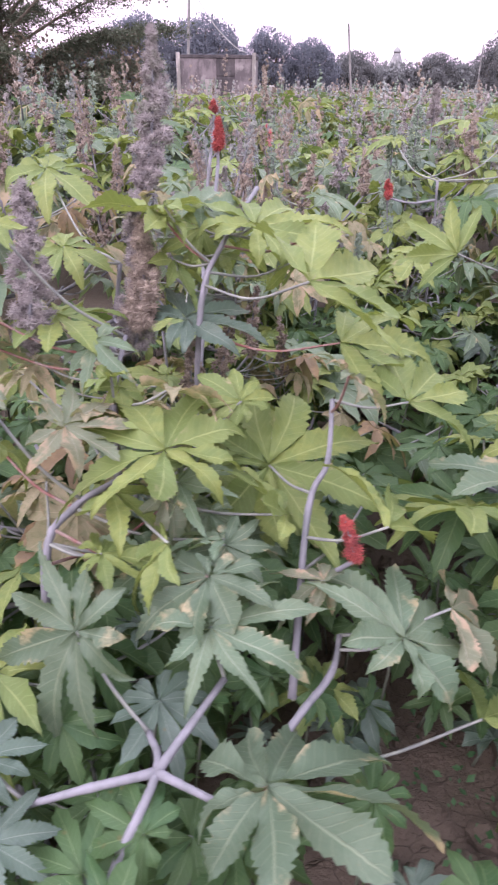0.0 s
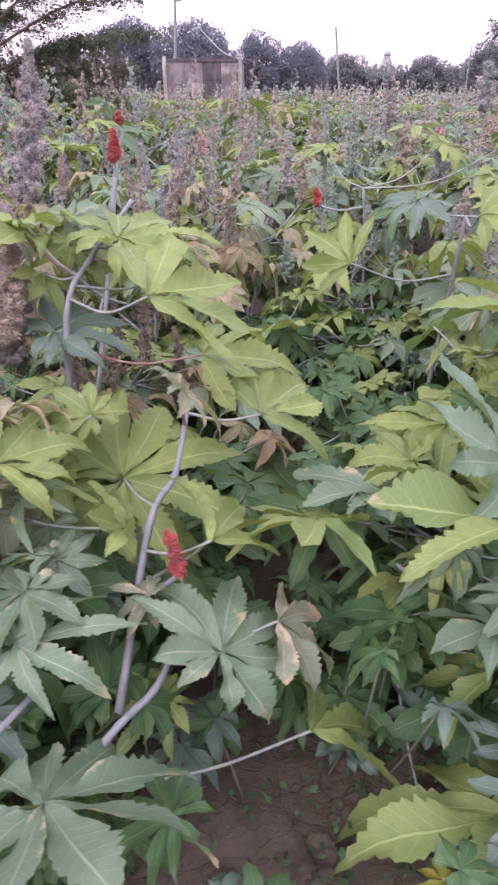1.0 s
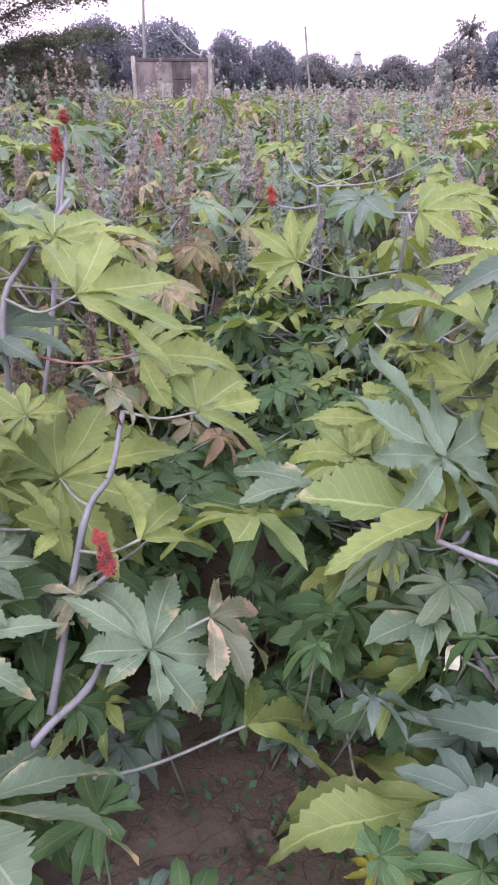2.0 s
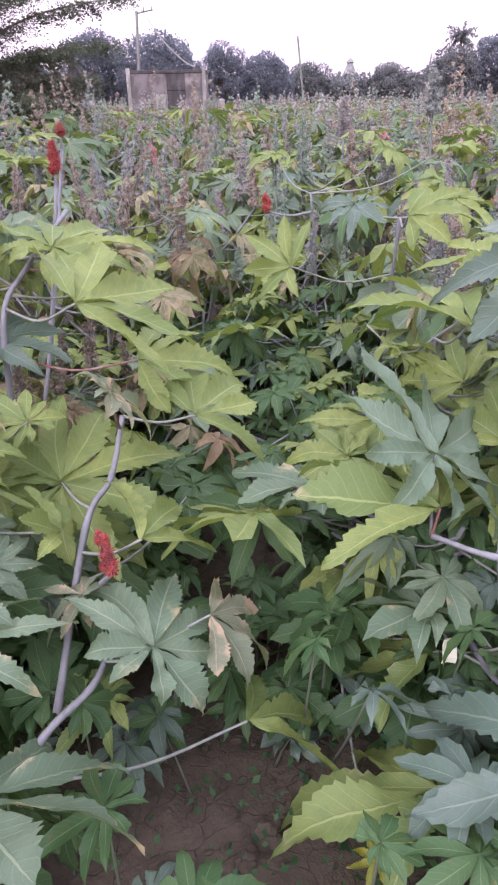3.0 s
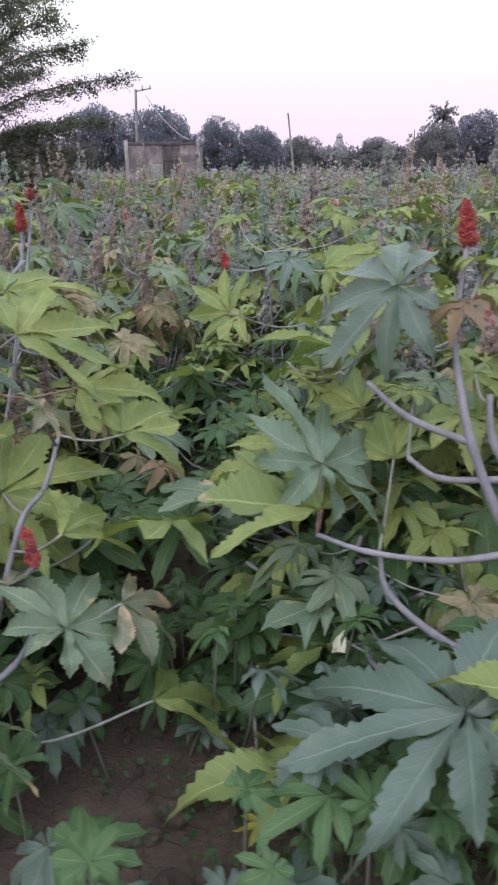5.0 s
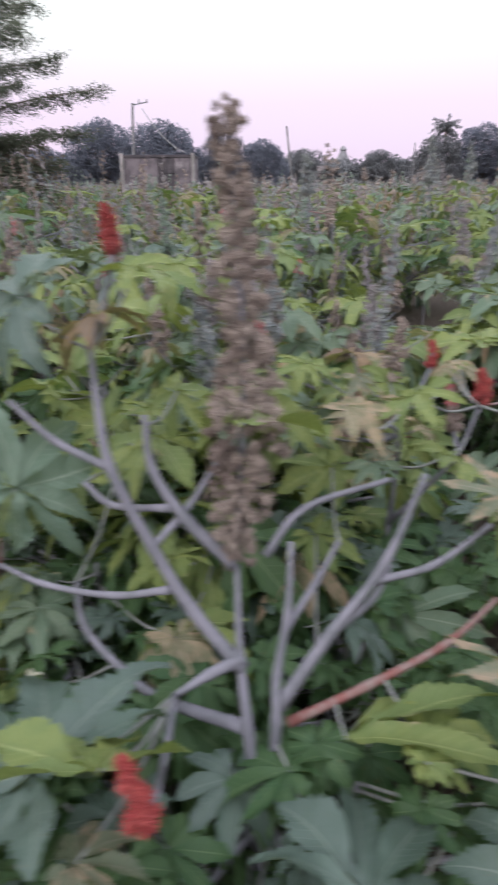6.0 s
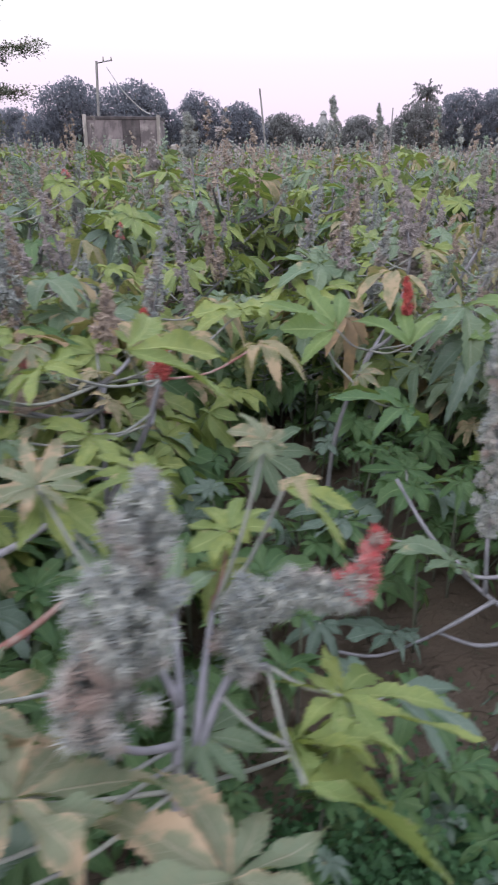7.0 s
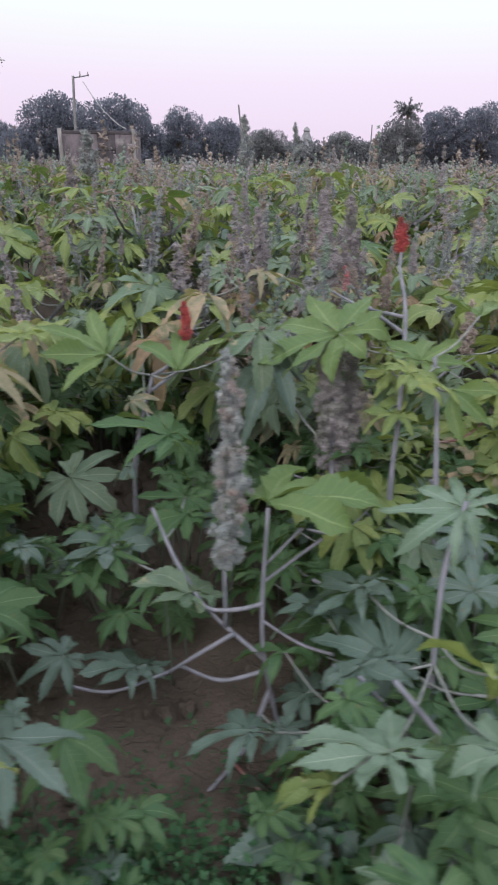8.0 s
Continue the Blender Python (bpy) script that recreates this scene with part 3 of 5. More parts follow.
# ---- castor plants beside the path ----
def spike_on(plant, lines, foot, tip, width, size, count, tone, red, seed):
    """A spike and the stalk that carries it from the nearest stem."""
    a, f, t = local(plant, nearest_on(lines, foot)), local(plant, foot), local(plant, tip)
    if np.linalg.norm(f - a) > 0.02:
        V, F = tube([a, (a + f) / 2 + np.array((0, 0, -0.02)), f], 0.007, 0.005, 6, 4)
        part("branch", to_mesh("branch", V, F, [STEM]), plant)
    tint = {"red": "bright red flower spike", "brown": "dried brown seed spike", "grey": "grey-green spiny seed spike", "mauve": "greyish mauve seed spike", "green": "dark grey-green seed spike"}[tone]
    spike(plant, [f, (f + t) / 2 + np.array((0.03 * np.linalg.norm(t - f), 0, 0)), t], width, size, count, tone, 'fine', seed, red, tint)


lines = [
    [(-0.66, 0.53, -0.03), (-0.61, 0.55, 0.31), (-0.56, 0.67, 0.4), (-0.59, 0.75, 0.38)],
    [(-0.56, 0.67, 0.4), (-0.66, 0.65, 0.38), (-0.76, 0.64, 0.34)],
    [(-0.56, 0.67, 0.4), (-0.47, 0.64, 0.39)],
    [(-0.56, 0.67, 0.4), (-0.47, 0.82, 0.44)]]
plant = castor_plant((-0.66, 0.53, 0), 'large grey-green castor leaves on lilac stems beside the furrow')
add_stems(plant, lines)
add_leaves(plant, lines, [
    (-0.83, 0.66, 0.42, 13, 3, 26, 0.1, 'g', 0),
    (-0.79, 0.57, 0.36, 6, 10, -16, 0.11, 'g', 1),
    (-0.387, 0.64, 0.433, -26, -5, -3, 0.254, 'h', 0, 0),
    (-0.497, 0.85, 0.53, 7, -3, 21, 0.222, 'd', 4, 4),
    (-0.717, 0.82, 0.532, -48, 27, 180, 0.211, 'h', 4, 6)])
lines = [
    [(-0.45, 0.74, -0.03), (-0.37, 0.79, 0.31), (-0.28, 0.91, 0.36), (-0.26, 0.99, 0.38)],
    [(-0.35, 0.89, 0.31), (-0.33, 1.17, 0.55), (-0.29, 1.27, 0.61), (-0.28, 1.4, 0.7)]]
plant = castor_plant((-0.45, 0.74, 0), 'yellow-green castor plant with a red flower spike')
add_stems(plant, lines)
add_leaves(plant, lines, [
    (-0.3, 1, 0.51, -10, -6, 167, 0.11, 'u', 3),
    (-0.28, 0.96, 0.27, -5, 0, -160, 0.14, 'y', 1),
    (-0.107, 1.4, 0.702, 20, -14, 56, 0.25, 'y', 5, 1),
    (-0.419, 1.31, 0.572, 31, -9, 28, 0.329, 'y', 1, 8),
    (-0.184, 1.05, 0.607, 32, 5, 74, 0.251, 'y', 6, 4),
    (-0.15, 1.45, 0.437, -7, -2, -46, 0.206, 'e', 6, 1),
    (-0.155, 0.92, 0.457, 29, -5, 87, 0.218, 'd', 1, 2),
    (-0.054, 1, 0.459, 11, 33, 11, 0.185, 'u', 5, 5),
    (0.019, 0.908, 0.266, 8, 26, 42, 0.274, 'y', 6, 4),
    (-0.262, 1.25, 0.829, 19, 37, 49, 0.128, 'u', 1, 0)])
spike_on(plant, lines, (-0.24, 1.02, 0.55), (-0.27, 1.06, 0.62), 0.013, 0.0065, 60, 'red', 0, 6)
lines = [
    [(-0.88, 0.97, -0.03), (-0.85, 1.02, 0.49), (-0.81, 1.11, 0.57), (-0.72, 1.15, 0.62), (-0.62, 1.16, 0.69)],
    [(-0.73, 1.17, 0.61), (-0.77, 1.34, 0.73), (-0.78, 1.5, 0.8)]]
plant = castor_plant((-0.88, 0.97, 0), 'castor plant with drying tan leaves and lilac branches')
add_stems(plant, lines)
scatter_leaves(plant, lines, (-0.58, 1.12, 0.55), (0.18, 0.2, 0.1), 10, 'dyhdy', (0.10, 0.17), 76)
scatter_leaves(plant, lines, (-0.88, 1.32, 0.74), (0.22, 0.25, 0.16), 16, 'tuydyt', (0.08, 0.16), 72)
add_leaves(plant, lines, [
    (-0.62, 1.14, 0.7, -5, -14, 123, 0.29, 'y', 1),
    (-0.54, 1.16, 0.54, -6, 24, -96, 0.12, 'd', 3),
    (-1.01, 1.38, 1.08, 9, 17, -34, 0.09, 'y', 1),
    (-0.94, 1.49, 0.85, 3, 6, -41, 0.19, 'y', 1),
    (-0.93, 1.26, 0.53, -13, 10, -117, 0.1, 't', 2),
    (-0.487, 1.35, 0.711, -19, -23, 153, 0.125, 'y', 0, 2),
    (-0.375, 1.15, 0.55, 16, -51, 173, 0.169, 'y', 5, 4),
    (-0.62, 1.1, 0.616, 5, 32, 14, 0.129, 'u', 3, 3),
    (-0.638, 1.3, 0.757, -31, -16, -32, 0.152, 't', 5, 2),
    (-0.819, 1.15, 0.738, 14, 5, 18, 0.171, 'u', 0, 2)])
lines = [
    [(-0.66, 1.61, -0.03), (-0.64, 1.61, 0.4), (-0.61, 1.61, 0.85), (-0.57, 1.73, 0.97), (-0.49, 1.9, 1.09)],
    [(-0.64, 1.61, 0.3), (-0.68, 2.1, 0.6), (-0.65, 2.35, 1.1)],
    [(-0.68, 2.1, 0.6), (-0.72, 2.5, 0.9), (-0.7, 2.65, 1.2)]]
plant = castor_plant((-0.66, 1.61, 0), 'tall castor plant with broad yellow-green leaves and red spike')
add_stems(plant, lines)
scatter_leaves(plant, lines, (-0.58, 1.85, 1.0), (0.25, 0.22, 0.08), 12, 'ytyuyd', (0.10, 0.18), 75)
add_leaves(plant, lines, [
    (-0.64, 1.84, 1.05, 11, -16, 74, 0.17, 'd', 1),
    (-0.48, 1.7, 1.03, 13, -14, 65, 0.26, 'y', 1),
    (-0.71, 1.67, 1.05, 4, -19, -168, 0.19, 'y', 1),
    (-0.65, 1.62, 0.81, 16, -8, 36, 0.21, 'g', 1),
    (-0.79, 2.59, 1.25, 4, -9, 8, 0.12, 'y', 1),
    (-0.349, 1.39, 0.973, 28, -2, 47, 0.326, 'y', 5, 4),
    (-0.261, 1.55, 0.783, 20, 1, 6, 0.248, 'y', 5, 0),
    (-0.329, 1.75, 1.01, 13, -2, 73, 0.154, 't', 5, 3)])
spike_on(plant, lines, (-0.65, 2.36, 1.15), (-0.65, 2.37, 1.24), 0.017, 0.0085, 80, 'red', 0, 13)
spike_on(plant, lines, (-0.7, 2.66, 1.25), (-0.7, 2.67, 1.29), 0.012, 0.008, 30, 'red', 0, 14)
spike_on(plant, lines, (-0.81, 1.95, 1.07), (-0.81, 2.15, 1.47), 0.055, 0.0105, 230, 'mauve', 0, 15)
lines = [
    [(-0.95, 1.75, -0.03), (-0.92, 1.75, 0.5), (-0.86, 1.8, 0.9)]]
plant = castor_plant((-0.95, 1.75, 0), 'castor plant with brown dried seed spikes')
add_stems(plant, lines)
add_leaves(plant, lines, [
    (-1, 1.76, 0.95, 15, 11, -16, 0.16, 'y', 1),
    (-1.28, 2.45, 1.07, 9, 14, -35, 0.28, 'y', 1)])
spike_on(plant, lines, (-0.98, 1.41, 0.80), (-1.02, 1.59, 1.13), 0.06, 0.0095, 260, 'mauve', 0, 19)
spike_on(plant, lines, (-0.77, 1.59, 0.79), (-0.77, 1.72, 1.04), 0.05, 0.0105, 200, 'brown', 0, 20)
spike_on(plant, lines, (-0.79, 1.62, 0.72), (-0.81, 1.81, 1.08), 0.055, 0.0095, 240, 'mauve', 0, 21)
lines = [
    [(0.94, 0.76, 0), (0.944, 0.8, 0.173), (0.923, 0.85, 0.378), (0.906, 0.92, 0.502), (0.899, 1, 0.65)],
    [(0.911, 0.91, 0.477), (0.815, 0.95, 0.582), (0.743, 0.98, 0.699), (0.673, 1, 0.851), (0.647, 1.05, 0.973), (0.636, 1.08, 1.049)],
    [(0.981, 0.88, 0.418), (1.069, 0.92, 0.544), (1.172, 0.97, 0.672), (1.245, 1.02, 0.834)],
    [(0.96, 0.77, 0), (0.961, 0.82, 0.161), (0.975, 0.86, 0.397), (0.975, 0.9, 0.467), (0.996, 0.95, 0.584), (1.001, 1, 0.701)],
    [(0.894, 1, 0.65), (0.803, 1.02, 0.736), (0.739, 1.05, 0.828), (0.725, 1.08, 0.925)],
    [(0.997, 0.87, 0.386), (1.145, 0.9, 0.449), (1.3, 0.95, 0.508), (1.405, 1, 0.577)],
    [(0.922, 0.86, 0.382), (0.748, 0.95, 0.357), (0.654, 1.02, 0.364), (0.56, 1.08, 0.433), (0.54, 1.12, 0.522)],
    [(0.911, 0.92, 0.495), (0.85, 0.88, 0.49), (0.79, 0.85, 0.469)],
    [(0.673, 1, 0.851), (0.559, 1.05, 0.885), (0.473, 1.08, 0.952)],
    [(0.743, 0.98, 0.699), (0.811, 1.05, 0.757), (0.876, 1.1, 0.854)],
    [(0.773, 0.96, 0.619), (0.653, 1, 0.575), (0.5, 1.05, 0.564), (0.388, 1.1, 0.578)],
    [(1.152, 0.96, 0.642), (1.275, 1, 0.653), (1.39, 1.05, 0.711)],
    [(1.08, 0.93, 0.549), (1.155, 0.96, 0.604), (1.19, 1, 0.652)],
    [(0.991, 0.94, 0.546), (1.052, 1, 0.612), (1.099, 1.06, 0.665)],
    [(0.953, 1, 0.669), (1.029, 1.05, 0.746), (1.209, 1.15, 0.759)],
    [(0.772, 1.02, 0.76), (0.649, 1.08, 0.733), (0.585, 1.12, 0.763)]]
plant = castor_plant((0.94, 0.76, 0), 'tall castor plant with forked lilac-grey stems and brown spike')
add_stems(plant, lines, 0.0165, 0.0055, 5)
add_leaves(plant, lines, [
    (0.71, 1.16, 1.18, -7, 4, -16, 0.16, 'y', 1),
    (0.72, 1.2, 0.83, 2, 2, -60, 0.19, 'y', 1),
    (0.69, 0.56, 0.45, -7, 4, 6, 0.11, 'u', 2),
    (0.67, 1.3, 0.25, -6, 5, -148, 0.12, 'e', 1),
    (0.76, 1.27, 0.91, 17, 5, -18, 0.13, 'y', 2),
    (0.92, 1.25, 0.91, 3, 15, -76, 0.2, 'y', 2),
    (1.12, 1.4, 0.67, -16, -5, 155, 0.17, 'y', 1),
    (0.67, 1.45, 0.81, 0, 0, -134, 0.12, 'y', 1),
    (1.08, 1.33, 0.52, 15, 8, -32, 0.14, 'y', 1),
    (0.73, 0.89, 0.37, -5, 0, -163, 0.1, 'e', 1)])
add_leaves(plant, lines, [
    (1.23, 0.78, 0.46, 11, -5, 3, 0.12, 'y', 1),
    (0.397, 1.1, 0.644, 6, -3, 134, 0.363, 'y', 5, 0),
    (0.404, 1.2, 0.709, 34, -20, 82, 0.336, 'i', 1, 5),
    (0.597, 1.3, 0.676, -14, -35, 97, 0.188, 'y', 5, 6),
    (0.424, 1.08, 0.275, -9, 26, 141, 0.318, 'y', 5, 3),
    (0.379, 0.8, 0.22, 20, 17, 161, 0.363, 'y', 5, 2),
    (0.605, 0.66, 0.502, -11, 19, 141, 0.396, 'g', 4, 15),
    (0.733, 0.58, 0.606, 22, 17, 127, 0.249, 'y', 5, 4),
    (0.521, 1.08, 1.143, -47, 10, 160, 0.228, 'g', 2, 5),
    (1.094, 0.55, 0.406, 10, 6, 85, 0.255, 'g', 5, 6)])
add_leaves(plant, lines, [
    (1.096, 0.8, 0.425, -21, -26, 9, 0.281, 'y', 6, 5),
    (0.912, 0.98, 0.946, 0, 13, 75, 0.259, 'y', 6, 1),
    (0.653, 1.08, 1.11, -9, 15, 153, 0.143, 'b', 2, 5)])
spike_on(plant, lines, (0.67, 1.17, 1.21), (0.66, 1.18, 1.29), 0.017, 0.0075, 70, 'red', 0, 27)
spike_on(plant, lines, (0.8, 0.54, 0.55), (0.76, 0.59, 0.62), 0.017, 0.0075, 90, 'red', 0, 28)
spike_on(plant, lines, (0.899, 1.0, 0.669), (0.872, 1.28, 1.46), 0.088, 0.009, 640, 'brown', 0, 29)
lines = [
    [(0.55, 1.75, -0.03), (0.52, 1.7, 0.4), (0.5, 1.65, 0.8)],
    [(0.53, 1.72, 0.3), (0.35, 1.65, 0.42), (0.26, 1.55, 0.42)],
    [(0.04, 1.28, 0.21), (0.18, 1.26, 0.19), (0.32, 1.26, 0.2)],
    [(0.08, 1.25, 0.16), (0.19, 1.23, 0.15), (0.3, 1.22, 0.16)]]
plant = castor_plant((0.55, 1.75, 0), 'leafy yellow-green castor plant behind the forked stems')
add_stems(plant, lines)
scatter_leaves(plant, lines, (0.56, 1.62, 0.72), (0.22, 0.22, 0.14), 14, 'yyydye', (0.10, 0.18), 73)
add_leaves(plant, lines, [
    (0.38, 1.62, 0.58, -11, 12, -144, 0.23, 'y', 1),
    (0.34, 1.62, 0.18, -15, 9, -159, 0.14, 'e', 1),
    (0.3, 1.06, 0.12, -12, -10, 130, 0.13, 'g', 0),
    (0.26, 0.73, 0.12, -10, 6, -162, 0.06, 'm', 1),
    (0.11, 1.11, 0.12, 4, 5, -36, 0.16, 'e', 1),
    (0.544, 1.5, 0.741, -29, -21, 133, 0.2, 'y', 5, 4),
    (0.503, 1.4, 0.92, 5, -20, 118, 0.314, 'y', 6, 4),
    (0.655, 1.6, 1.013, -14, -3, 163, 0.242, 'y', 5, 4),
    (0.265, 1.45, 0.563, -18, -4, 169, 0.158, 'y', 0, 0),
    (0.182, 1.35, 0.533, 15, -3, 154, 0.226, 'd', 0, 2)])
lines = [
    [(1.61, 0.67, -0.03), (1.61, 0.7, 0.46), (1.61, 0.78, 0.54), (1.59, 0.91, 0.6)],
    [(1.63, 0.72, 0.46), (1.64, 0.8, 0.54), (1.65, 0.93, 0.59)],
    [(1.62, 0.71, 0.45), (1.68, 0.81, 0.56), (1.74, 0.82, 0.58)],
    [(1.61, 0.78, 0.54), (1.56, 0.82, 0.62)]]
plant = castor_plant((1.61, 0.67, 0), 'castor plant with thick grey seed spikes and tan leaves')
add_stems(plant, lines)
add_leaves(plant, lines, [
    (1.68, 1.01, 0.7, -13, -8, 123, 0.11, 'y', 1),
    (1.51, 1.17, 0.73, 0, 0, -136, 0.14, 'y', 1),
    (1.31, 0.48, 0.59, 4, -12, 96, 0.1, 'g', 0),
    (1.47, 0.92, 0.67, -14, -2, 173, 0.09, 'd', 1),
    (1.2, 0.69, 0.5, 2, 0, 20, 0.06, 'y', 1),
    (1.64, 0.76, 0.5, 10, 2, -4, 0.11, 'd', 1),
    (1.84, 0.75, 0.5, 2, 1, -28, 0.07, 'y', 1),
    (1.65, 1.02, 0.61, 9, 13, -52, 0.1, 'y', 1),
    (1.382, 0.95, 0.82, -9, -15, 119, 0.138, 'u', 4, 5),
    (1.364, 1, 0.778, 0, 23, -17, 0.155, 'y', 5, 6)])
add_leaves(plant, lines, [
    (1.456, 0.55, 0.656, 13, 15, 113, 0.23, 'u', 0, 4),
    (1.693, 0.5, 0.602, 16, 4, 150, 0.219, 'u', 4, 2),
    (1.349, 0.65, 0.676, 22, 15, 93, 0.189, 'u', 4, 5),
    (1.369, 0.52, 0.488, -15, 8, 128, 0.212, 'g', 5, 2),
    (1.851, 0.78, 0.561, -11, 11, 12, 0.202, 'y', 4, 1),
    (1.579, 0.9, 0.606, -35, -28, 121, 0.163, 'd', 5, 6),
    (1.778, 1.1, 0.733, 2, 15, 7, 0.15, 'y', 6, 6),
    (1.766, 0.7, 0.555, -37, -18, 3, 0.153, 'y', 5, 6),
    (1.778, 0.6, 0.613, -2, 32, 40, 0.251, 'y', 6, 4),
    (1.963, 0.9, 0.444, -5, -4, -27, 0.167, 'g', 6, 4)])
add_leaves(plant, lines, [
    (1.772, 0.95, 0.836, -1, -20, -68, 0.074, 't', 6, 2),
    (1.738, 1, 0.876, 6, -30, 126, 0.074, 'u', 1, 6)])
spike_on(plant, lines, (1.515, 0.64, 0.645), (1.6, 0.72, 0.965), 0.052, 0.0085, 400, 'grey', 0, 37)
spike(plant, [local(plant, p) for p in [(1.71, 0.81, 0.57), (1.70, 0.85, 0.65), (1.78, 0.87, 0.685), (1.86, 0.86, 0.69), (1.905, 0.87, 0.785)]], 0.036, 0.0088, 320, 'grey', 'fine', 77, 0.24, "curved grey seed spike with a red tip")
lines = [
    [(1.3, 1.65, -0.03), (1.32, 1.6, 0.4), (1.33, 1.6, 0.75)],
    [(1.32, 1.6, 0.4), (1.45, 1.5, 0.65), (1.5, 1.5, 0.8)]]
plant = castor_plant((1.30, 1.65, 0), 'yellowing castor plant with small red spikes')
add_stems(plant, lines)
scatter_leaves(plant, lines, (1.32, 1.55, 0.78), (0.30, 0.28, 0.13), 20, 'ytuydyt', (0.08, 0.15), 71)
add_leaves(plant, lines, [
    (1.06, 1.61, 0.88, -15, 5, -147, 0.13, 'y', 1),
    (1.16, 1.63, 0.8, 0, 0, -35, 0.15, 'y', 1),
    (1.53, 1.84, 0.81, 10, 12, -45, 0.11, 't', 2),
    (1.69, 2.1, 0.83, 0, 0, 134, 0.23, 'y', 1),
    (1.497, 1.15, 0.975, 27, 1, 41, 0.24, 'y', 6, 4),
    (1.11, 1.15, 0.92, 7, 5, -55, 0.119, 't', 6, 2),
    (1.737, 1.6, 0.859, -9, 1, 26, 0.144, 't', 3, 0),
    (1.14, 1.2, 0.891, -15, 15, -175, 0.103, 't', 0, 3)])
spike_on(plant, lines, (1.51, 1.5, 0.81), (1.5, 1.52, 0.89), 0.015, 0.0075, 60, 'red', 0, 42)
spike_on(plant, lines, (1.43, 1.73, 0.84), (1.43, 1.75, 0.91), 0.012, 0.007, 40, 'red', 0, 43)
spike_on(plant, lines, (1.47, 1.58, 0.7), (1.46, 1.64, 0.82), 0.018, 0.008, 70, 'brown', 0.5, 44)
spike_on(plant, lines, (0.94, 1.64, 0.87), (0.93, 1.72, 0.97), 0.03, 0.009, 100, 'brown', 0.4, 45)
spike_on(plant, lines, (1.26, 2.02, 0.72), (1.24, 2.18, 0.86), 0.035, 0.009, 120, 'brown', 0, 46)
spike_on(plant, lines, (1.17, 1.47, 0.73), (1.18, 1.51, 0.85), 0.03, 0.009, 90, 'brown', 0.35, 47)
lines = [
    [(2.5, 1.27, -0.03), (2.496, 1.28, -0.048), (2.443, 1.36, 0.16), (2.434, 1.42, 0.309), (2.445, 1.49, 0.549)],
    [(2.437, 1.365, 0.183), (2.341, 1.42, 0.236), (2.274, 1.46, 0.286)],
    [(2.274, 1.46, 0.286), (2.202, 1.55, 0.355), (2.133, 1.65, 0.455)],
    [(2.434, 1.42, 0.309), (2.37, 1.41, 0.299), (2.298, 1.42, 0.294), (2.26, 1.45, 0.321)],
    [(2.363, 1.4, 0.231), (2.269, 1.38, 0.179), (2.195, 1.38, 0.122)],
    [(2.436, 1.35, 0.151), (2.328, 1.36, 0.112), (2.223, 1.4, 0.122)],
    [(2.455, 1.33, 0.114), (2.386, 1.22, 0.025), (2.263, 1.09, -0.014)],
    [(2.341, 1.42, 0.236), (2.337, 1.46, 0.384)],
    [(2.441, 1.455, 0.405), (2.534, 1.5, 0.486)],
    [(2.438, 1.44, 0.364), (2.595, 1.55, 0.42)],
    [(2.436, 1.405, 0.267), (2.526, 1.36, 0.234), (2.602, 1.3, 0.253)],
    [(2.195, 1.38, 0.122), (2.054, 1.34, 0.095), (1.934, 1.36, 0.094)]]
plant = castor_plant((2.49, 1.28, 0), 'dark green castor plant with a grey seed spike over bare soil')
add_stems(plant, lines, 0.0078, 0.0045)
add_leaves(plant, lines, [
    (1.91, 1.43, 0.13, -15, 4, -148, 0.13, 'g', 1),
    (2.21, 1.83, 0.39, -5, 15, -104, 0.17, 'e', 1),
    (2.48, 1.2, 0.12, 8, 9, -57, 0.09, 'g', 1),
    (2.445, 1.49, 0.565, -10, -7, 40, 0.363, 'n', 5, 5),
    (2.104, 1.4, 0.118, 23, 6, 151, 0.192, 'g', 4, 2),
    (2.003, 1.7, 0.301, -4, -1, 116, 0.215, 'g', 0, 6),
    (2.253, 1.45, 0.321, 19, -9, 138, 0.16, 'd', 0, 0),
    (2.537, 1, 0.059, 17, 13, 125, 0.26, 'g', 1, 0)])
spike_on(plant, lines, (2.337, 1.46, 0.392), (2.338, 1.64, 0.905), 0.042, 0.0085, 330, 'grey', 0, 51)
lines = [
    [(2.81, 1.18, -0.03), (2.81, 1.2, 0.25), (2.84, 1.31, 0.49), (2.88, 1.35, 0.65)]]
plant = castor_plant((2.81, 1.18, 0), 'castor plant with broad blue-green leaves')
add_stems(plant, lines, 0.008, 0.0045)
add_leaves(plant, lines, [
    (2.7, 0.92, 0.15, 11, 6, -50, 0.1, 'g', 0),
    (2.8, 0.84, 0.28, -8, 11, -158, 0.09, 'g', 1),
    (2.61, 0.75, 0.31, -12, 0, 156, 0.06, 'd', 1),
    (2.877, 1.35, 0.633, -16, 11, 159, 0.192, 'i', 4, 3),
    (2.677, 1.4, 0.377, 14, 22, 147, 0.26, 'g', 4, 1),
    (2.646, 1.2, 0.314, 26, -14, -95, 0.155, 'g', 1, 5),
    (2.627, 0.89, 0.419, 10, 19, 112, 0.186, 'i', 0, 8),
    (2.804, 0.85, 0.473, -12, 27, 130, 0.132, 'i', 5, 6),
    (2.536, 0.89, 0.343, 23, 19, 164, 0.13, 'y', 5, 5),
    (2.843, 1, 0.479, 26, 22, 93, 0.209, 'y', 6, 6)])
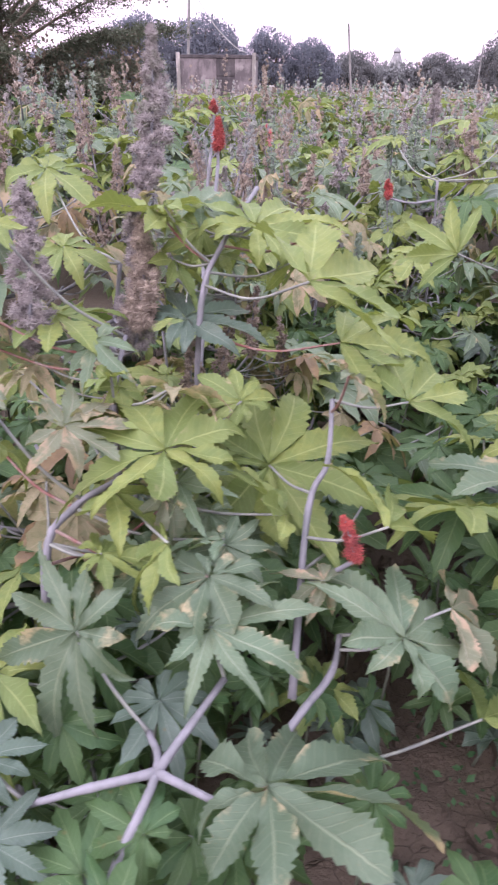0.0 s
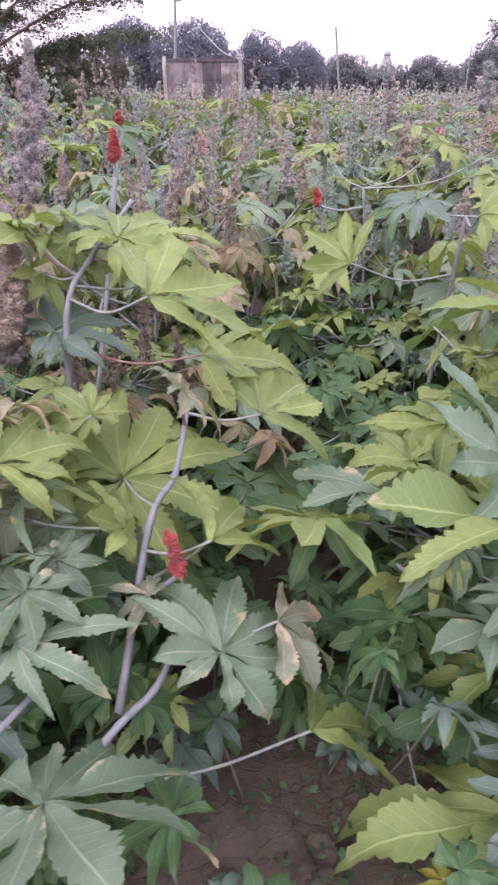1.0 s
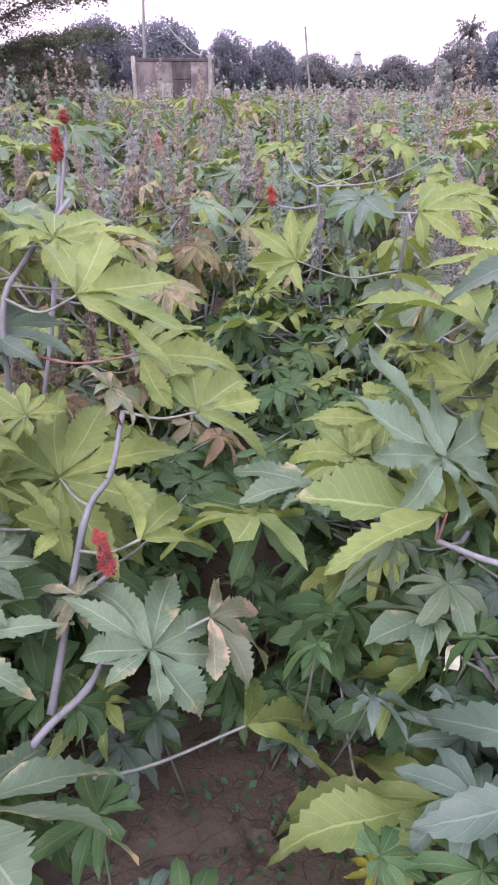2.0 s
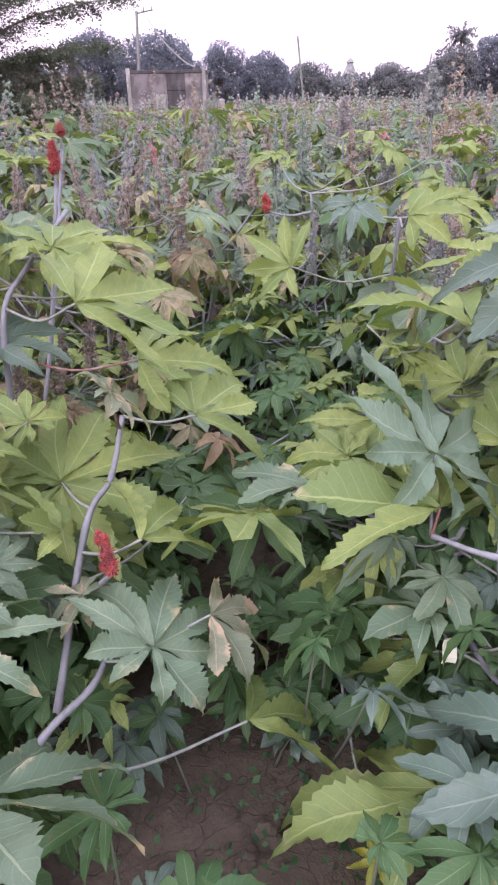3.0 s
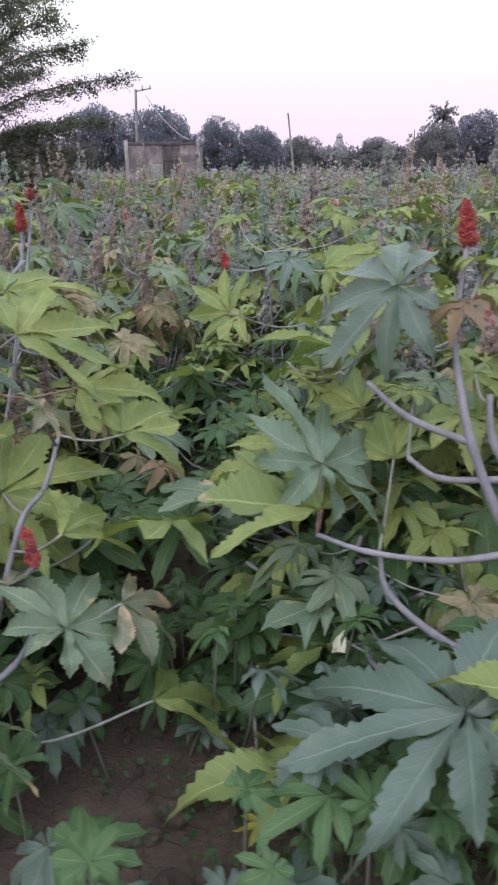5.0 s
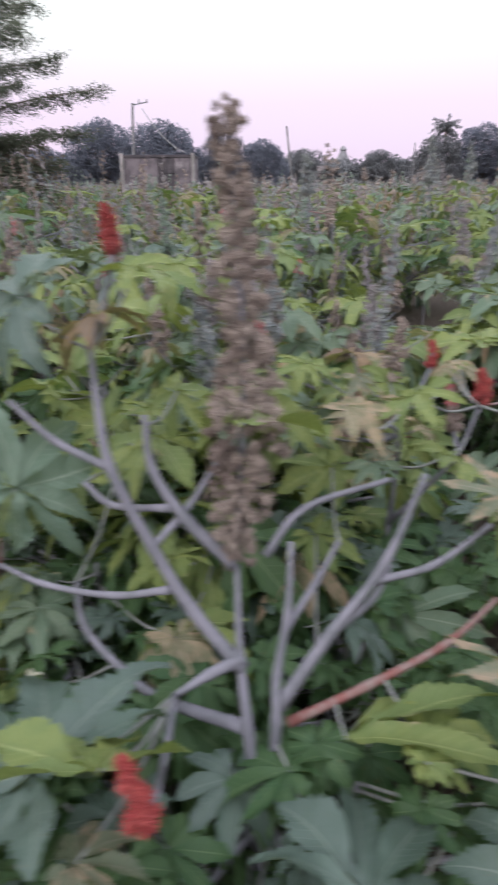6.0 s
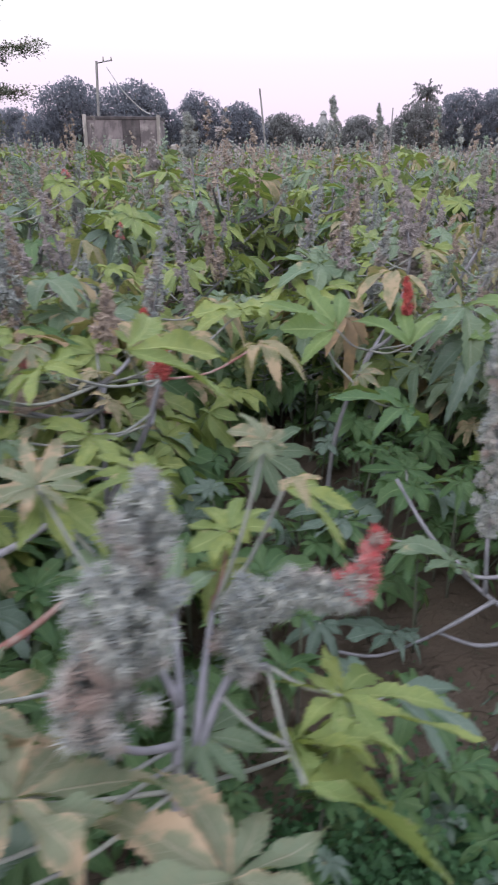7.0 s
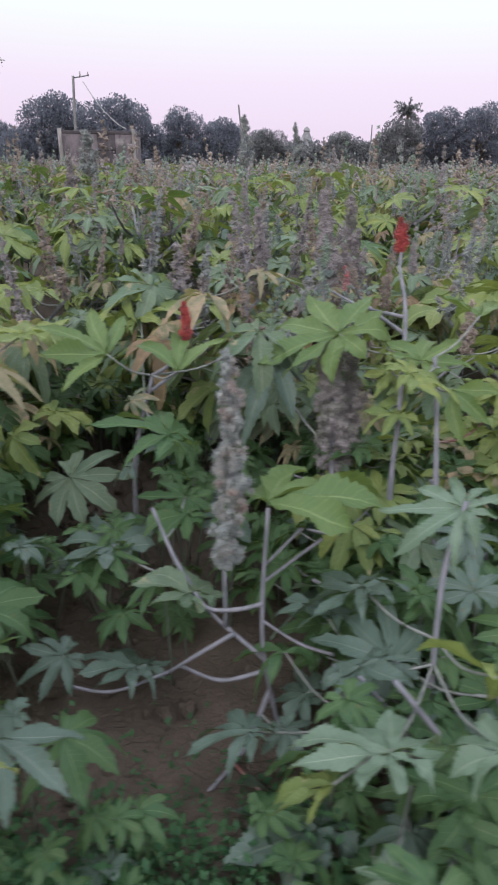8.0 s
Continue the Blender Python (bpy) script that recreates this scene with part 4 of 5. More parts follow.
lines = [
    [(2.86, 1.77, -0.03), (2.84, 1.82, 0.43), (2.87, 1.93, 0.62), (2.91, 2.13, 0.89), (2.91, 2.28, 1.03)],
    [(2.99, 1.67, -0.03), (2.94, 1.72, 0.51), (2.96, 1.86, 0.68), (2.95, 1.91, 0.82)],
    [(2.73, 1.65, -0.03), (2.68, 1.75, 0.3), (2.67, 1.88, 0.41), (2.68, 1.98, 0.48)]]
plant = castor_plant((2.86, 1.77, 0), 'tall castor plant with grey spikes and a red one')
add_stems(plant, lines)
scatter_leaves(plant, lines, (3.02, 1.95, 0.72), (0.20, 0.2, 0.14), 10, 'yydy', (0.10, 0.17), 74)
add_leaves(plant, lines, [
    (2.85, 1.89, 0.65, 0, 0, -157, 0.12, 'y', 1),
    (2.48, 2.16, 0.73, -5, 14, -112, 0.21, 'g', 3),
    (2.77, 1.98, 0.5, -3, -2, 136, 0.18, 'e', 1),
    (2.693, 2.1, 0.84, -26, -1, 137, 0.337, 'n', 0, 4),
    (2.922, 1.95, 0.797, -2, -18, 68, 0.2, 'n', 0, 4),
    (3.1, 2, 0.925, 9, -14, 86, 0.229, 'n', 6, 2),
    (2.974, 1.8, 0.759, 43, 8, -74, 0.175, 'n', 6, 6)])
spike_on(plant, lines, (2.93, 2.35, 1.07), (2.93, 2.42, 1.17), 0.018, 0.009, 80, 'red', 0, 58)
spike_on(plant, lines, (2.68, 1.96, 0.43), (2.66, 2.17, 0.82), 0.07, 0.0105, 300, 'mauve', 0, 59)
spike_on(plant, lines, (2.71, 2.61, 0.9), (2.7, 2.77, 1.24), 0.05, 0.0105, 180, 'mauve', 0, 60)
spike_on(plant, lines, (2.89, 3.07, 0.84), (2.87, 3.11, 1.22), 0.05, 0.0105, 180, 'mauve', 0, 61)
spike_on(plant, lines, (2.72, 2.01, 0.45), (2.77, 2.24, 0.77), 0.05, 0.0105, 190, 'mauve', 0, 62)
lines = [
    [(2.0, 2.1, -0.03), (2.02, 2.08, 0.4), (2.1, 2.02, 0.72)]]
plant = castor_plant((2.00, 2.10, 0), 'castor plant with flat green leaves and a red spike')
add_stems(plant, lines)
add_leaves(plant, lines, [
    (1.97, 2.7, 0.76, 0, -25, 12, 0.21, 'y', 1),
    (2.44, 2.19, 0.82, -7, 10, -128, 0.24, 'd', 3),
    (1.978, 1.95, 0.807, -27, -28, 160, 0.246, 'n', 5, 4),
    (2.192, 1.9, 0.773, -1, -35, 90, 0.245, 'n', 6, 4),
    (2.171, 1.8, 0.613, 10, -21, 148, 0.217, 'e', 1, 3),
    (2.05, 1.9, 0.681, 25, -23, 2, 0.074, 'u', 3, 0)])
spike_on(plant, lines, (2.21, 2.03, 0.83), (2.2, 2.06, 0.94), 0.015, 0.008, 60, 'red', 0, 66)
spike_on(plant, lines, (2.48, 3.1, 0.76), (2.46, 3.27, 1.15), 0.05, 0.0105, 190, 'mauve', 0, 67)
lines = [
    [(0.5, 2.45, -0.03), (0.52, 2.4, 0.5), (0.52, 2.3, 1.0)]]
plant = castor_plant((0.50, 2.45, 0), 'castor plant with a blue-green leaf and pale young shoot')
add_stems(plant, lines)
add_leaves(plant, lines, [
    (0.65, 2.14, 1.08, -9, 14, -137, 0.21, 'y', 1),
    (0.479, 2, 1.051, 35, -16, -23, 0.202, 'y', 5, 5),
    (0.378, 2.4, 1.035, 3, 23, -95, 0.18, 'g', 1, 5),
    (0.15, 2.2, 0.864, -62, -30, 145, 0.225, 'y', 5, 4)])
lines = [
    [(0.35, 3.5, -0.03), (0.35, 3.5, 0.5), (0.3, 3.4, 0.95)]]
plant = castor_plant((0.35, 3.50, 0), 'castor plant with fresh green leaves in the row')
add_stems(plant, lines)
add_leaves(plant, lines, [
    (0.17, 2.94, 0.7, 0, 29, -172, 0.25, 'y', 1),
    (0.13, 3.84, 1.1, -9, -5, 149, 0.16, 'y', 1),
    (0.96, 3.38, 1.16, -7, -8, -15, 0.17, 'y', 1),
    (0.71, 3.67, 1.14, 15, 28, -13, 0.19, 'y', 1)])
spike_on(plant, lines, (0.08, 3.46, 0.86), (0.07, 3.47, 0.94), 0.02, 0.009, 50, 'red', 0, 74)
lines = [
    [(0.87, 6.45, -0.03), (0.84, 6.45, 0.55), (0.81, 6.45, 1.1)]]
plant = castor_plant((0.87, 6.45, 0), 'tall castor plant with a dark grey-green spike above the crop')
add_stems(plant, lines)
add_leaves(plant, lines, [
    (0.98, 6.45, 1, 0, 15, 0, 0.19, 'y', 1),
    (0.6, 6.64, 0.92, 12, 1, 137, 0.2, 'd', 2),
    (0.83, 6.18, 0.79, -4, 6, 275, 0.26, 'y', 1),
    (0.97, 6.66, 0.67, -6, 5, 52, 0.2, 'd', 1),
    (0.61, 6.42, 0.56, 0, 16, 190, 0.2, 'y', 2),
    (1.06, 6.29, 0.62, 5, 9, 327, 0.18, 'd', 1),
    (0.76, 6.64, 0.39, 12, 16, 105, 0.2, 'e', 1),
    (0.71, 6.26, 0.46, -5, 9, 242, 0.2, 'y', 1),
    (1.04, 6.53, 0.5, -4, 16, 20, 0.22, 'e', 1)])
spike_on(plant, lines, (0.81, 6.45, 1.1), (0.8, 6.45, 1.4), 0.055, 0.016, 90, 'mauve', 0, 78)
lines = [
    [(1.35, 5.15, -0.03), (1.32, 5.15, 0.64), (1.29, 5.15, 1.27)]]
plant = castor_plant((1.35, 5.15, 0), 'tall castor plant with a dark grey-green spike above the crop')
add_stems(plant, lines)
add_leaves(plant, lines, [
    (1.59, 5.15, 1.17, -6, 2, 0, 0.21, 'y', 1),
    (1.15, 5.28, 1.07, -1, 13, 137, 0.24, 'd', 1),
    (1.31, 4.87, 0.98, -9, 1, 275, 0.24, 'd', 1),
    (1.4, 5.3, 0.88, -2, 5, 52, 0.2, 'y', 1),
    (1.13, 5.12, 0.84, -3, 21, 190, 0.26, 'y', 2),
    (1.54, 4.99, 0.78, 12, 20, 327, 0.21, 'y', 2),
    (1.22, 5.42, 0.59, -3, 4, 105, 0.2, 'y', 2),
    (1.2, 4.97, 0.51, 2, 5, 242, 0.21, 'd', 2),
    (1.49, 5.22, 0.42, -6, 13, 20, 0.25, 'y', 1)])
spike_on(plant, lines, (1.29, 5.15, 1.27), (1.25, 5.16, 1.56), 0.07, 0.016, 120, 'grey', 0, 82)
lines = [
    [(2.51, 6.07, -0.03), (2.48, 6.07, 0.67), (2.45, 6.07, 1.34)]]
plant = castor_plant((2.51, 6.07, 0), 'tall castor plant with a dark grey-green spike above the crop')
add_stems(plant, lines)
add_leaves(plant, lines, [
    (2.71, 6.07, 1.24, 7, 21, 0, 0.26, 'y', 1),
    (2.31, 6.2, 1.15, -11, 3, 137, 0.25, 'd', 2),
    (2.47, 5.89, 1.04, -6, 7, 275, 0.22, 'e', 1),
    (2.58, 6.24, 1.02, 8, 13, 52, 0.25, 'e', 1),
    (2.26, 6.04, 0.99, -5, 16, 190, 0.2, 'y', 2),
    (2.59, 5.98, 0.68, -11, 10, 327, 0.23, 'e', 1),
    (2.38, 6.33, 0.64, 11, 1, 105, 0.22, 'y', 2),
    (2.32, 5.82, 0.73, -7, 10, 242, 0.2, 'e', 1),
    (2.65, 6.14, 0.61, -6, 20, 20, 0.24, 'd', 2)])
spike_on(plant, lines, (2.45, 6.07, 1.34), (2.42, 6.05, 1.73), 0.065, 0.016, 90, 'grey', 0, 86)
lines = [
    [(2.99, 6.48, -0.03), (2.96, 6.48, 0.69), (2.93, 6.48, 1.38)]]
plant = castor_plant((2.99, 6.48, 0), 'tall castor plant with a dark grey-green spike above the crop')
add_stems(plant, lines)
add_leaves(plant, lines, [
    (3.22, 6.48, 1.28, -10, 8, 0, 0.26, 'y', 1),
    (2.75, 6.64, 1.2, 12, 8, 137, 0.23, 'y', 1),
    (2.95, 6.26, 1.08, 3, 12, 275, 0.25, 'y', 1),
    (3.04, 6.62, 1.06, 7, 8, 52, 0.19, 'e', 1),
    (2.65, 6.43, 0.91, -6, 5, 190, 0.23, 'd', 1),
    (3.12, 6.36, 0.75, 4, 14, 327, 0.18, 'y', 1),
    (2.87, 6.7, 0.71, -4, 19, 105, 0.24, 'y', 2),
    (2.8, 6.23, 0.83, -12, 9, 242, 0.25, 'y', 1),
    (3.13, 6.55, 0.34, -6, 9, 20, 0.21, 'e', 2)])
spike_on(plant, lines, (2.93, 6.48, 1.38), (2.89, 6.47, 1.7), 0.04, 0.015, 60, 'grey', 0, 90)

# ---- a scrap of paper caught on a stalk ----
scrap = bmesh.new()
for i, (u, v) in enumerate(((-1, -1.7), (1, -1.7), (1, 1.7), (-1, 1.7), (-0.8, 1.4), (0.9, 1.5))):
    scrap.verts.new((0.016 * u, 0.004 * math.sin(3.0 * u + v), 0.016 * v))
scrap.verts.ensure_lookup_table()
scrap.faces.new([scrap.verts[i] for i in (0, 1, 2, 3)])
bmesh.ops.subdivide_edges(scrap, edges=list(scrap.edges), cuts=3, use_grid_fill=True)
for v in scrap.verts:
    v.co.y += 0.006 * math.sin(v.co.z * 90) + 0.004 * math.cos(v.co.x * 140)
bmesh.ops.delete(scrap, geom=[v for v in scrap.verts if not v.link_faces], context='VERTS')
bmesh.ops.solidify(scrap, geom=list(scrap.faces), thickness=0.0015)
scrap_mesh = bpy.data.meshes.new("paper_scrap")
scrap.to_mesh(scrap_mesh)
scrap.free()
scrap_mesh.materials.append(PAPER)
scrap_ob = new("paper_scrap", scrap_mesh)
scrap_ob.matrix_world = pose(0.446, 1.04, 0.318, -18, 8, 10)
tagged(scrap_ob, "small pale paper scrap caught on a leaf stalk", "paper scrap")

# ---- castor plants further up the rows ----
def grow(seed, lod, low=0, dry=False):
    """A plant about its foot: stem lines, leaf rows and spike rows. low: 1 a young one under the canopy, 2 a middling one."""
    rng = random.Random(seed)
    h = (rng.uniform(0.62, 0.82), rng.uniform(0.20, 0.30), rng.uniform(0.36, 0.46))[low]
    lines, leaves, spikes = [], [], []
    top = np.array((rng.uniform(-0.08, 0.08), rng.uniform(-0.08, 0.08), h))
    lines.append([(0, 0, -0.05), tuple(top * 0.5 + np.array((rng.uniform(-0.04, 0.04), 0, 0))), tuple(top)])
    tips = [top]
    for b in range(rng.randint(5, 7)):
        a, f = rng.uniform(0, 6.28), rng.uniform(0.25, 0.8)
        s = top * f
        reach = rng.uniform(0.1, 0.25) if low == 1 else rng.uniform(0.25, 0.5)
        e = s + np.array((math.cos(a) * reach, math.sin(a) * reach, rng.uniform(0.25, 0.5) * (1.3 - f) * (1, 0.3, 0.45)[low]))
        lines.append([tuple(s), tuple((s + e) / 2 + np.array((math.cos(a), math.sin(a), -0.5)) * 0.05), tuple(e)])
        tips.append(e)
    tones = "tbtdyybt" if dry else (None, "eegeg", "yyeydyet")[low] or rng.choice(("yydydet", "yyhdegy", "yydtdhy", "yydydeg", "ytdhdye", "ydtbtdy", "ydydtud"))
    for k in range((0, 20, 34)[low] or (38, 36, 24)[lod]):
        L = smooth_line(rng.choice(lines), 6)
        p = L[rng.randint(2, len(L) - 1)]
        a, reach = rng.uniform(0, 6.28), rng.uniform(0.12, 0.36)
        c = p + np.array((math.cos(a) * reach, math.sin(a) * reach, rng.uniform(-0.06, 0.14)))
        c[2] = max(c[2], 0.10)
        # most leaves low down turn deep green, canopy shade put into their tone
        leaves.append((tuple(p), tuple(c), rng.gauss(0, 14), rng.gauss(12, 12), math.degrees(a) + rng.gauss(0, 25),
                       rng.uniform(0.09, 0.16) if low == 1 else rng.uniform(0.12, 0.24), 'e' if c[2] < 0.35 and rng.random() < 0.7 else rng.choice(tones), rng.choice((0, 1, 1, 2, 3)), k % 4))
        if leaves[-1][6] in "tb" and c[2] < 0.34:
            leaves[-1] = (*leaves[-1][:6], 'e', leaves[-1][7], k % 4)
        if leaves[-1][6] in "tb":
            leaves[-1] = (*leaves[-1][:5], leaves[-1][5] * 0.75, leaves[-1][6], rng.choice((2, 3, 3)), k % 4)
    for e in tips:
        if low != 1 and rng.random() < (0.85, 0, 0)[low]:
            n = rng.uniform(0.18, 0.44)
            lean = np.array((rng.gauss(0, 0.16), rng.gauss(0, 0.16), 1.0)) * n
            spikes.append((tuple(e), tuple(e + lean), rng.uniform(0.03, 0.046), 'brown' if dry else rng.choice(('mauve', 'mauve', 'grey', 'grey', 'brown', 'brown', 'green')), rng.random() < 0.03))
    for b in range((5, 2, 6)[low]):
        a, f = rng.uniform(0, 6.28), rng.uniform(0.1, 0.6)
        s = top * f
        e = s + np.array((math.cos(a), math.sin(a), rng.uniform(0.0, 0.8))) * rng.uniform(0.15, 0.4)
        lines.append([tuple(s), tuple((s + e) / 2 - np.array((0, 0, 0.03))), tuple(e)])
    return lines, leaves, spikes


def stand(seed, low=0, dry=False):
    """A plant of the nearer rows with its parts."""
    lines, leaves, spikes = grow(seed, 0, low, dry)
    plant = castor_plant((0, 0, 0), ("yellow-green castor plant with seed spikes, standing in its row", "low dark green castor plant under taller ones",
                                      "middling green castor plant crowded among taller ones")[low] if not dry else "drying castor plant with tan withered leaves and brown spikes")
    for i, L in enumerate(lines):
        V, F = tube(L, 0.011 if i == 0 else 0.008, 0.005, 6, 4)
        part("stem" if i == 0 else "branch", to_mesh("stem", V, F, [STEM]), plant)
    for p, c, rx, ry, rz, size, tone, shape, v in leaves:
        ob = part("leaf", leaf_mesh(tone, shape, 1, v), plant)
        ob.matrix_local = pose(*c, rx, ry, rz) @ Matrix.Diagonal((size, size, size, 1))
        mid = (np.array(p) + np.array(c)) / 2 - np.array((0, 0, 0.03))
        V, F = tube([p, mid, c], 0.004, 0.003, 4, 3)
        part("petiole", to_mesh("petiole", V, F, [PETIOLE]), plant)
    for k, (e, tip, w, tone, red) in enumerate(spikes):
        spike(plant, [e, tuple((np.array(e) + np.array(tip)) / 2), tip], w, 0.0095, 110, tone, 'coarse', seed * 10 + k, 0.25 if red else 0.0)
    return plant


ROWS = [-0.92 + 1.87 * i for i in range(-12, 16)]
near_spots, far_spots, rng = [], [], random.Random(21)
for x0 in ROWS:
    y = 1.0 + rng.uniform(0, 0.4)
    while y < 62:
        x = x0 + (rng.gauss(0, 0.2) if y < 2.9 else rng.uniform(-0.9, 0.9)) - 0.03 * y
        spot = (x, y + rng.gauss(0, 0.1), rng.uniform(0, 360), rng.choice((0.85, 0.95, 1.0, 1.1, 1.28)) * (1.0 + 0.28 * min(1.0, max(0.0, (y - 3) / 9))))
        wide = abs(x - 0.9 + 0.05 * y) < 2.0 + 0.46 * y
        clear = not (-1.35 < x < 3.4 and y < 1.95) and not (abs(x - 1.7) < 0.42 and y < 3.1) and not (abs(x + 0.1) < 0.4 and y < 2.9)
        if wide and clear and not (-7 < x < -1.5 and 31 < y < 37):
            (near_spots if y < 4.9 else far_spots).append(spot)
        y += (rng.uniform(0.34, 0.5) if y < 5 else rng.uniform(0.40, 0.62)) * (1 + max(0, y - 9) * 0.045)
back = random.Random(52)
for x0 in ROWS[5:22]:
    # unseen crop added behind the path to keep low sky light off the leaves
    y = -1.35 - back.uniform(0, 0.4)
    while y > -7:
        far_spots.append((x0 + back.uniform(-0.5, 0.5), y, back.uniform(0, 360), back.uniform(0.95, 1.25)))
        y -= back.uniform(0.42, 0.6)
low_spots = []
for x0, wide in ((-0.95, 0.42), (0.95, 0.42), (3.05, 0.3)):
    for k in range(7):
        low_spots.append((x0 + rng.uniform(-wide, wide), 0.85 + 0.18 * k + rng.uniform(-0.05, 0.05), rng.uniform(0, 360), rng.uniform(0.85, 1.25)))
mid_spots = []
for x0, x1, y0, y1, n in ((-1.3, -0.32, 1.0, 2.2, 8), (0.38, 1.45, 1.3, 2.35, 8), (2.75, 3.4, 1.6, 2.4, 5), (-0.35, 0.45, 3.0, 3.5, 3), (1.5, 2.2, 3.2, 3.7, 3), (0.9, 1.3, 1.9, 2.8, 5)):
    for k in range(n):
        mid_spots.append((rng.uniform(x0, x1), y0 + (y1 - y0) * (k + 0.5) / n, rng.uniform(0, 360), rng.uniform(0.85, 1.15)))


def set_out(first, spots):
    for i, (x, y, turn, size) in enumerate(spots):
        m = pose(x, y, 0, 0, 0, turn)
        if i < len(first):
            first[i].matrix_world, plant = m, first[i]
        else:
            plant = copy_thing(first[i % len(first)], m)
        plant.scale = (size, size, size)


dry_spots = [p for k, p in enumerate(near_spots) if p[0] < -0.45 and p[1] < 4.4 and k % 3]
set_out([stand(100 + k) for k in range(10)], [p for p in near_spots if p not in dry_spots])
set_out([stand(140 + k, 0, True) for k in range(3)], dry_spots)
dry_mid = [p for k, p in enumerate(mid_spots) if p[0] < -0.45 and k % 2]
set_out([stand(250 + k, 2, True) for k in range(2)], dry_mid)
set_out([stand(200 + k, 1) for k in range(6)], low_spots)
# the first plants of the left row stand a little further from the path
set_out([stand(220 + k, 2) for k in range(6)], [(x - (0.3 if x < -0.3 and y < 1.5 else 0), y, turn, size) for x, y, turn, size in mid_spots if (x, y, turn, size) not in dry_mid])


def far_crop():
    kinds, mats = [], []
    kite = np.array([(0, 0, 0), (0.45, 0.16, 0.06), (1, 0, -0.25), (0.45, -0.16, 0.06)], float)
    for k in range(24):
        one, fine, thin = Bag(), k < 8, k > 15
        lines, leaves, spikes = grow(300 + k, 2)
        for L in lines[:None if fine else 2 if thin else 4]:
            V, F = tube(L, 0.011, 0.006, 3, 2 if fine else 1)
            one.add(V, F, STEM)
        for p, c, rx, ry, rz, size, tone, shape, v in leaves[::2 if thin else 1]:
            size *= 1.3 if thin else 1.0
            m = pose(*c, rx, ry, rz) @ Matrix.Diagonal((size * 1.2, size * 1.2, size, 1))
            if fine:
                V, F, UV = blade(shape, 2, v)
                one.add(V, F, LEAF[tone], m, UV)
            else:
                for a in (-120, -60, 0, 60, 120) if thin else (-130, -85, -42, 0, 42, 85, 130):
                    one.add(kite, [(0, 1, 2, 3)], LEAF[tone], m @ pose(0, 0, 0, 0, 0, a), np.array([(0, 0.5), (0.5, 1), (1, 0.5), (0.5, 0)]))
        for j, (e, tip, w, tone, red) in enumerate(spikes):
            spike_bag(one, [e, tip], w * 1.1, 0.016 if fine else 0.028 if thin else 0.022, 20 if fine else 8 if thin else 13, tone, 'coarse' if fine else 'plain', k * 10 + j)
        mats += [m for m in one.mats if m not in mats]
        kinds.append(one)
    V_all, L_all, S_all, I_all, UV_all, n = [], [], [], [], [], 0
    whole = [(np.concatenate(o.V), np.concatenate(o.L), np.concatenate(o.S), np.array([mats.index(m) for m in o.mats])[np.concatenate(o.I)], np.concatenate(o.UV)) for o in kinds]
    for i, (x, y, turn, size) in enumerate(far_spots):
        V, L, S, I, UV = whole[i % 8 + (16 if y > 22 else 8 if y > 11.5 else 0)]
        a = radians(turn)
        R = np.array([[math.cos(a), -math.sin(a), 0], [math.sin(a), math.cos(a), 0], [0, 0, 1]]) * size
        V_all.append(V @ R.T + np.array((x, y, 0)))
        UV_all.append(UV)
        L_all.append(L + n)
        S_all.append(S)
        I_all.append(I)
        n += len(V)
    me = to_mesh("castor_crop", np.concatenate(V_all), (np.concatenate(L_all), np.concatenate(S_all)), mats, np.concatenate(I_all), np.concatenate(UV_all), False)
    tagged(new("castor_crop", me), "rows of castor plants with grey seed spikes filling the field", "crop", kind="stuff")


far_crop()

# ---- the hut, poles and trees beyond the field ----
def cuboid(bm, x0, x1, y0, y1, z0, z1):
    r = bmesh.ops.create_cube(bm, size=1.0)
    for v in r["verts"]:
        v.co = ((x0 + x1) / 2 + v.co.x * (x1 - x0), (y0 + y1) / 2 + v.co.y * (y1 - y0), (z0 + z1) / 2 + v.co.z * (z1 - z0))


def solid(name, mat, parent, boxes, label="", bevel=0.02):
    bm = bmesh.new()
    for b in boxes:
        cuboid(bm, *b)
    bmesh.ops.bevel(bm, geom=list(bm.edges), offset=bevel, segments=1, affect='EDGES')
    return part(name, (bm, mat), parent, label)


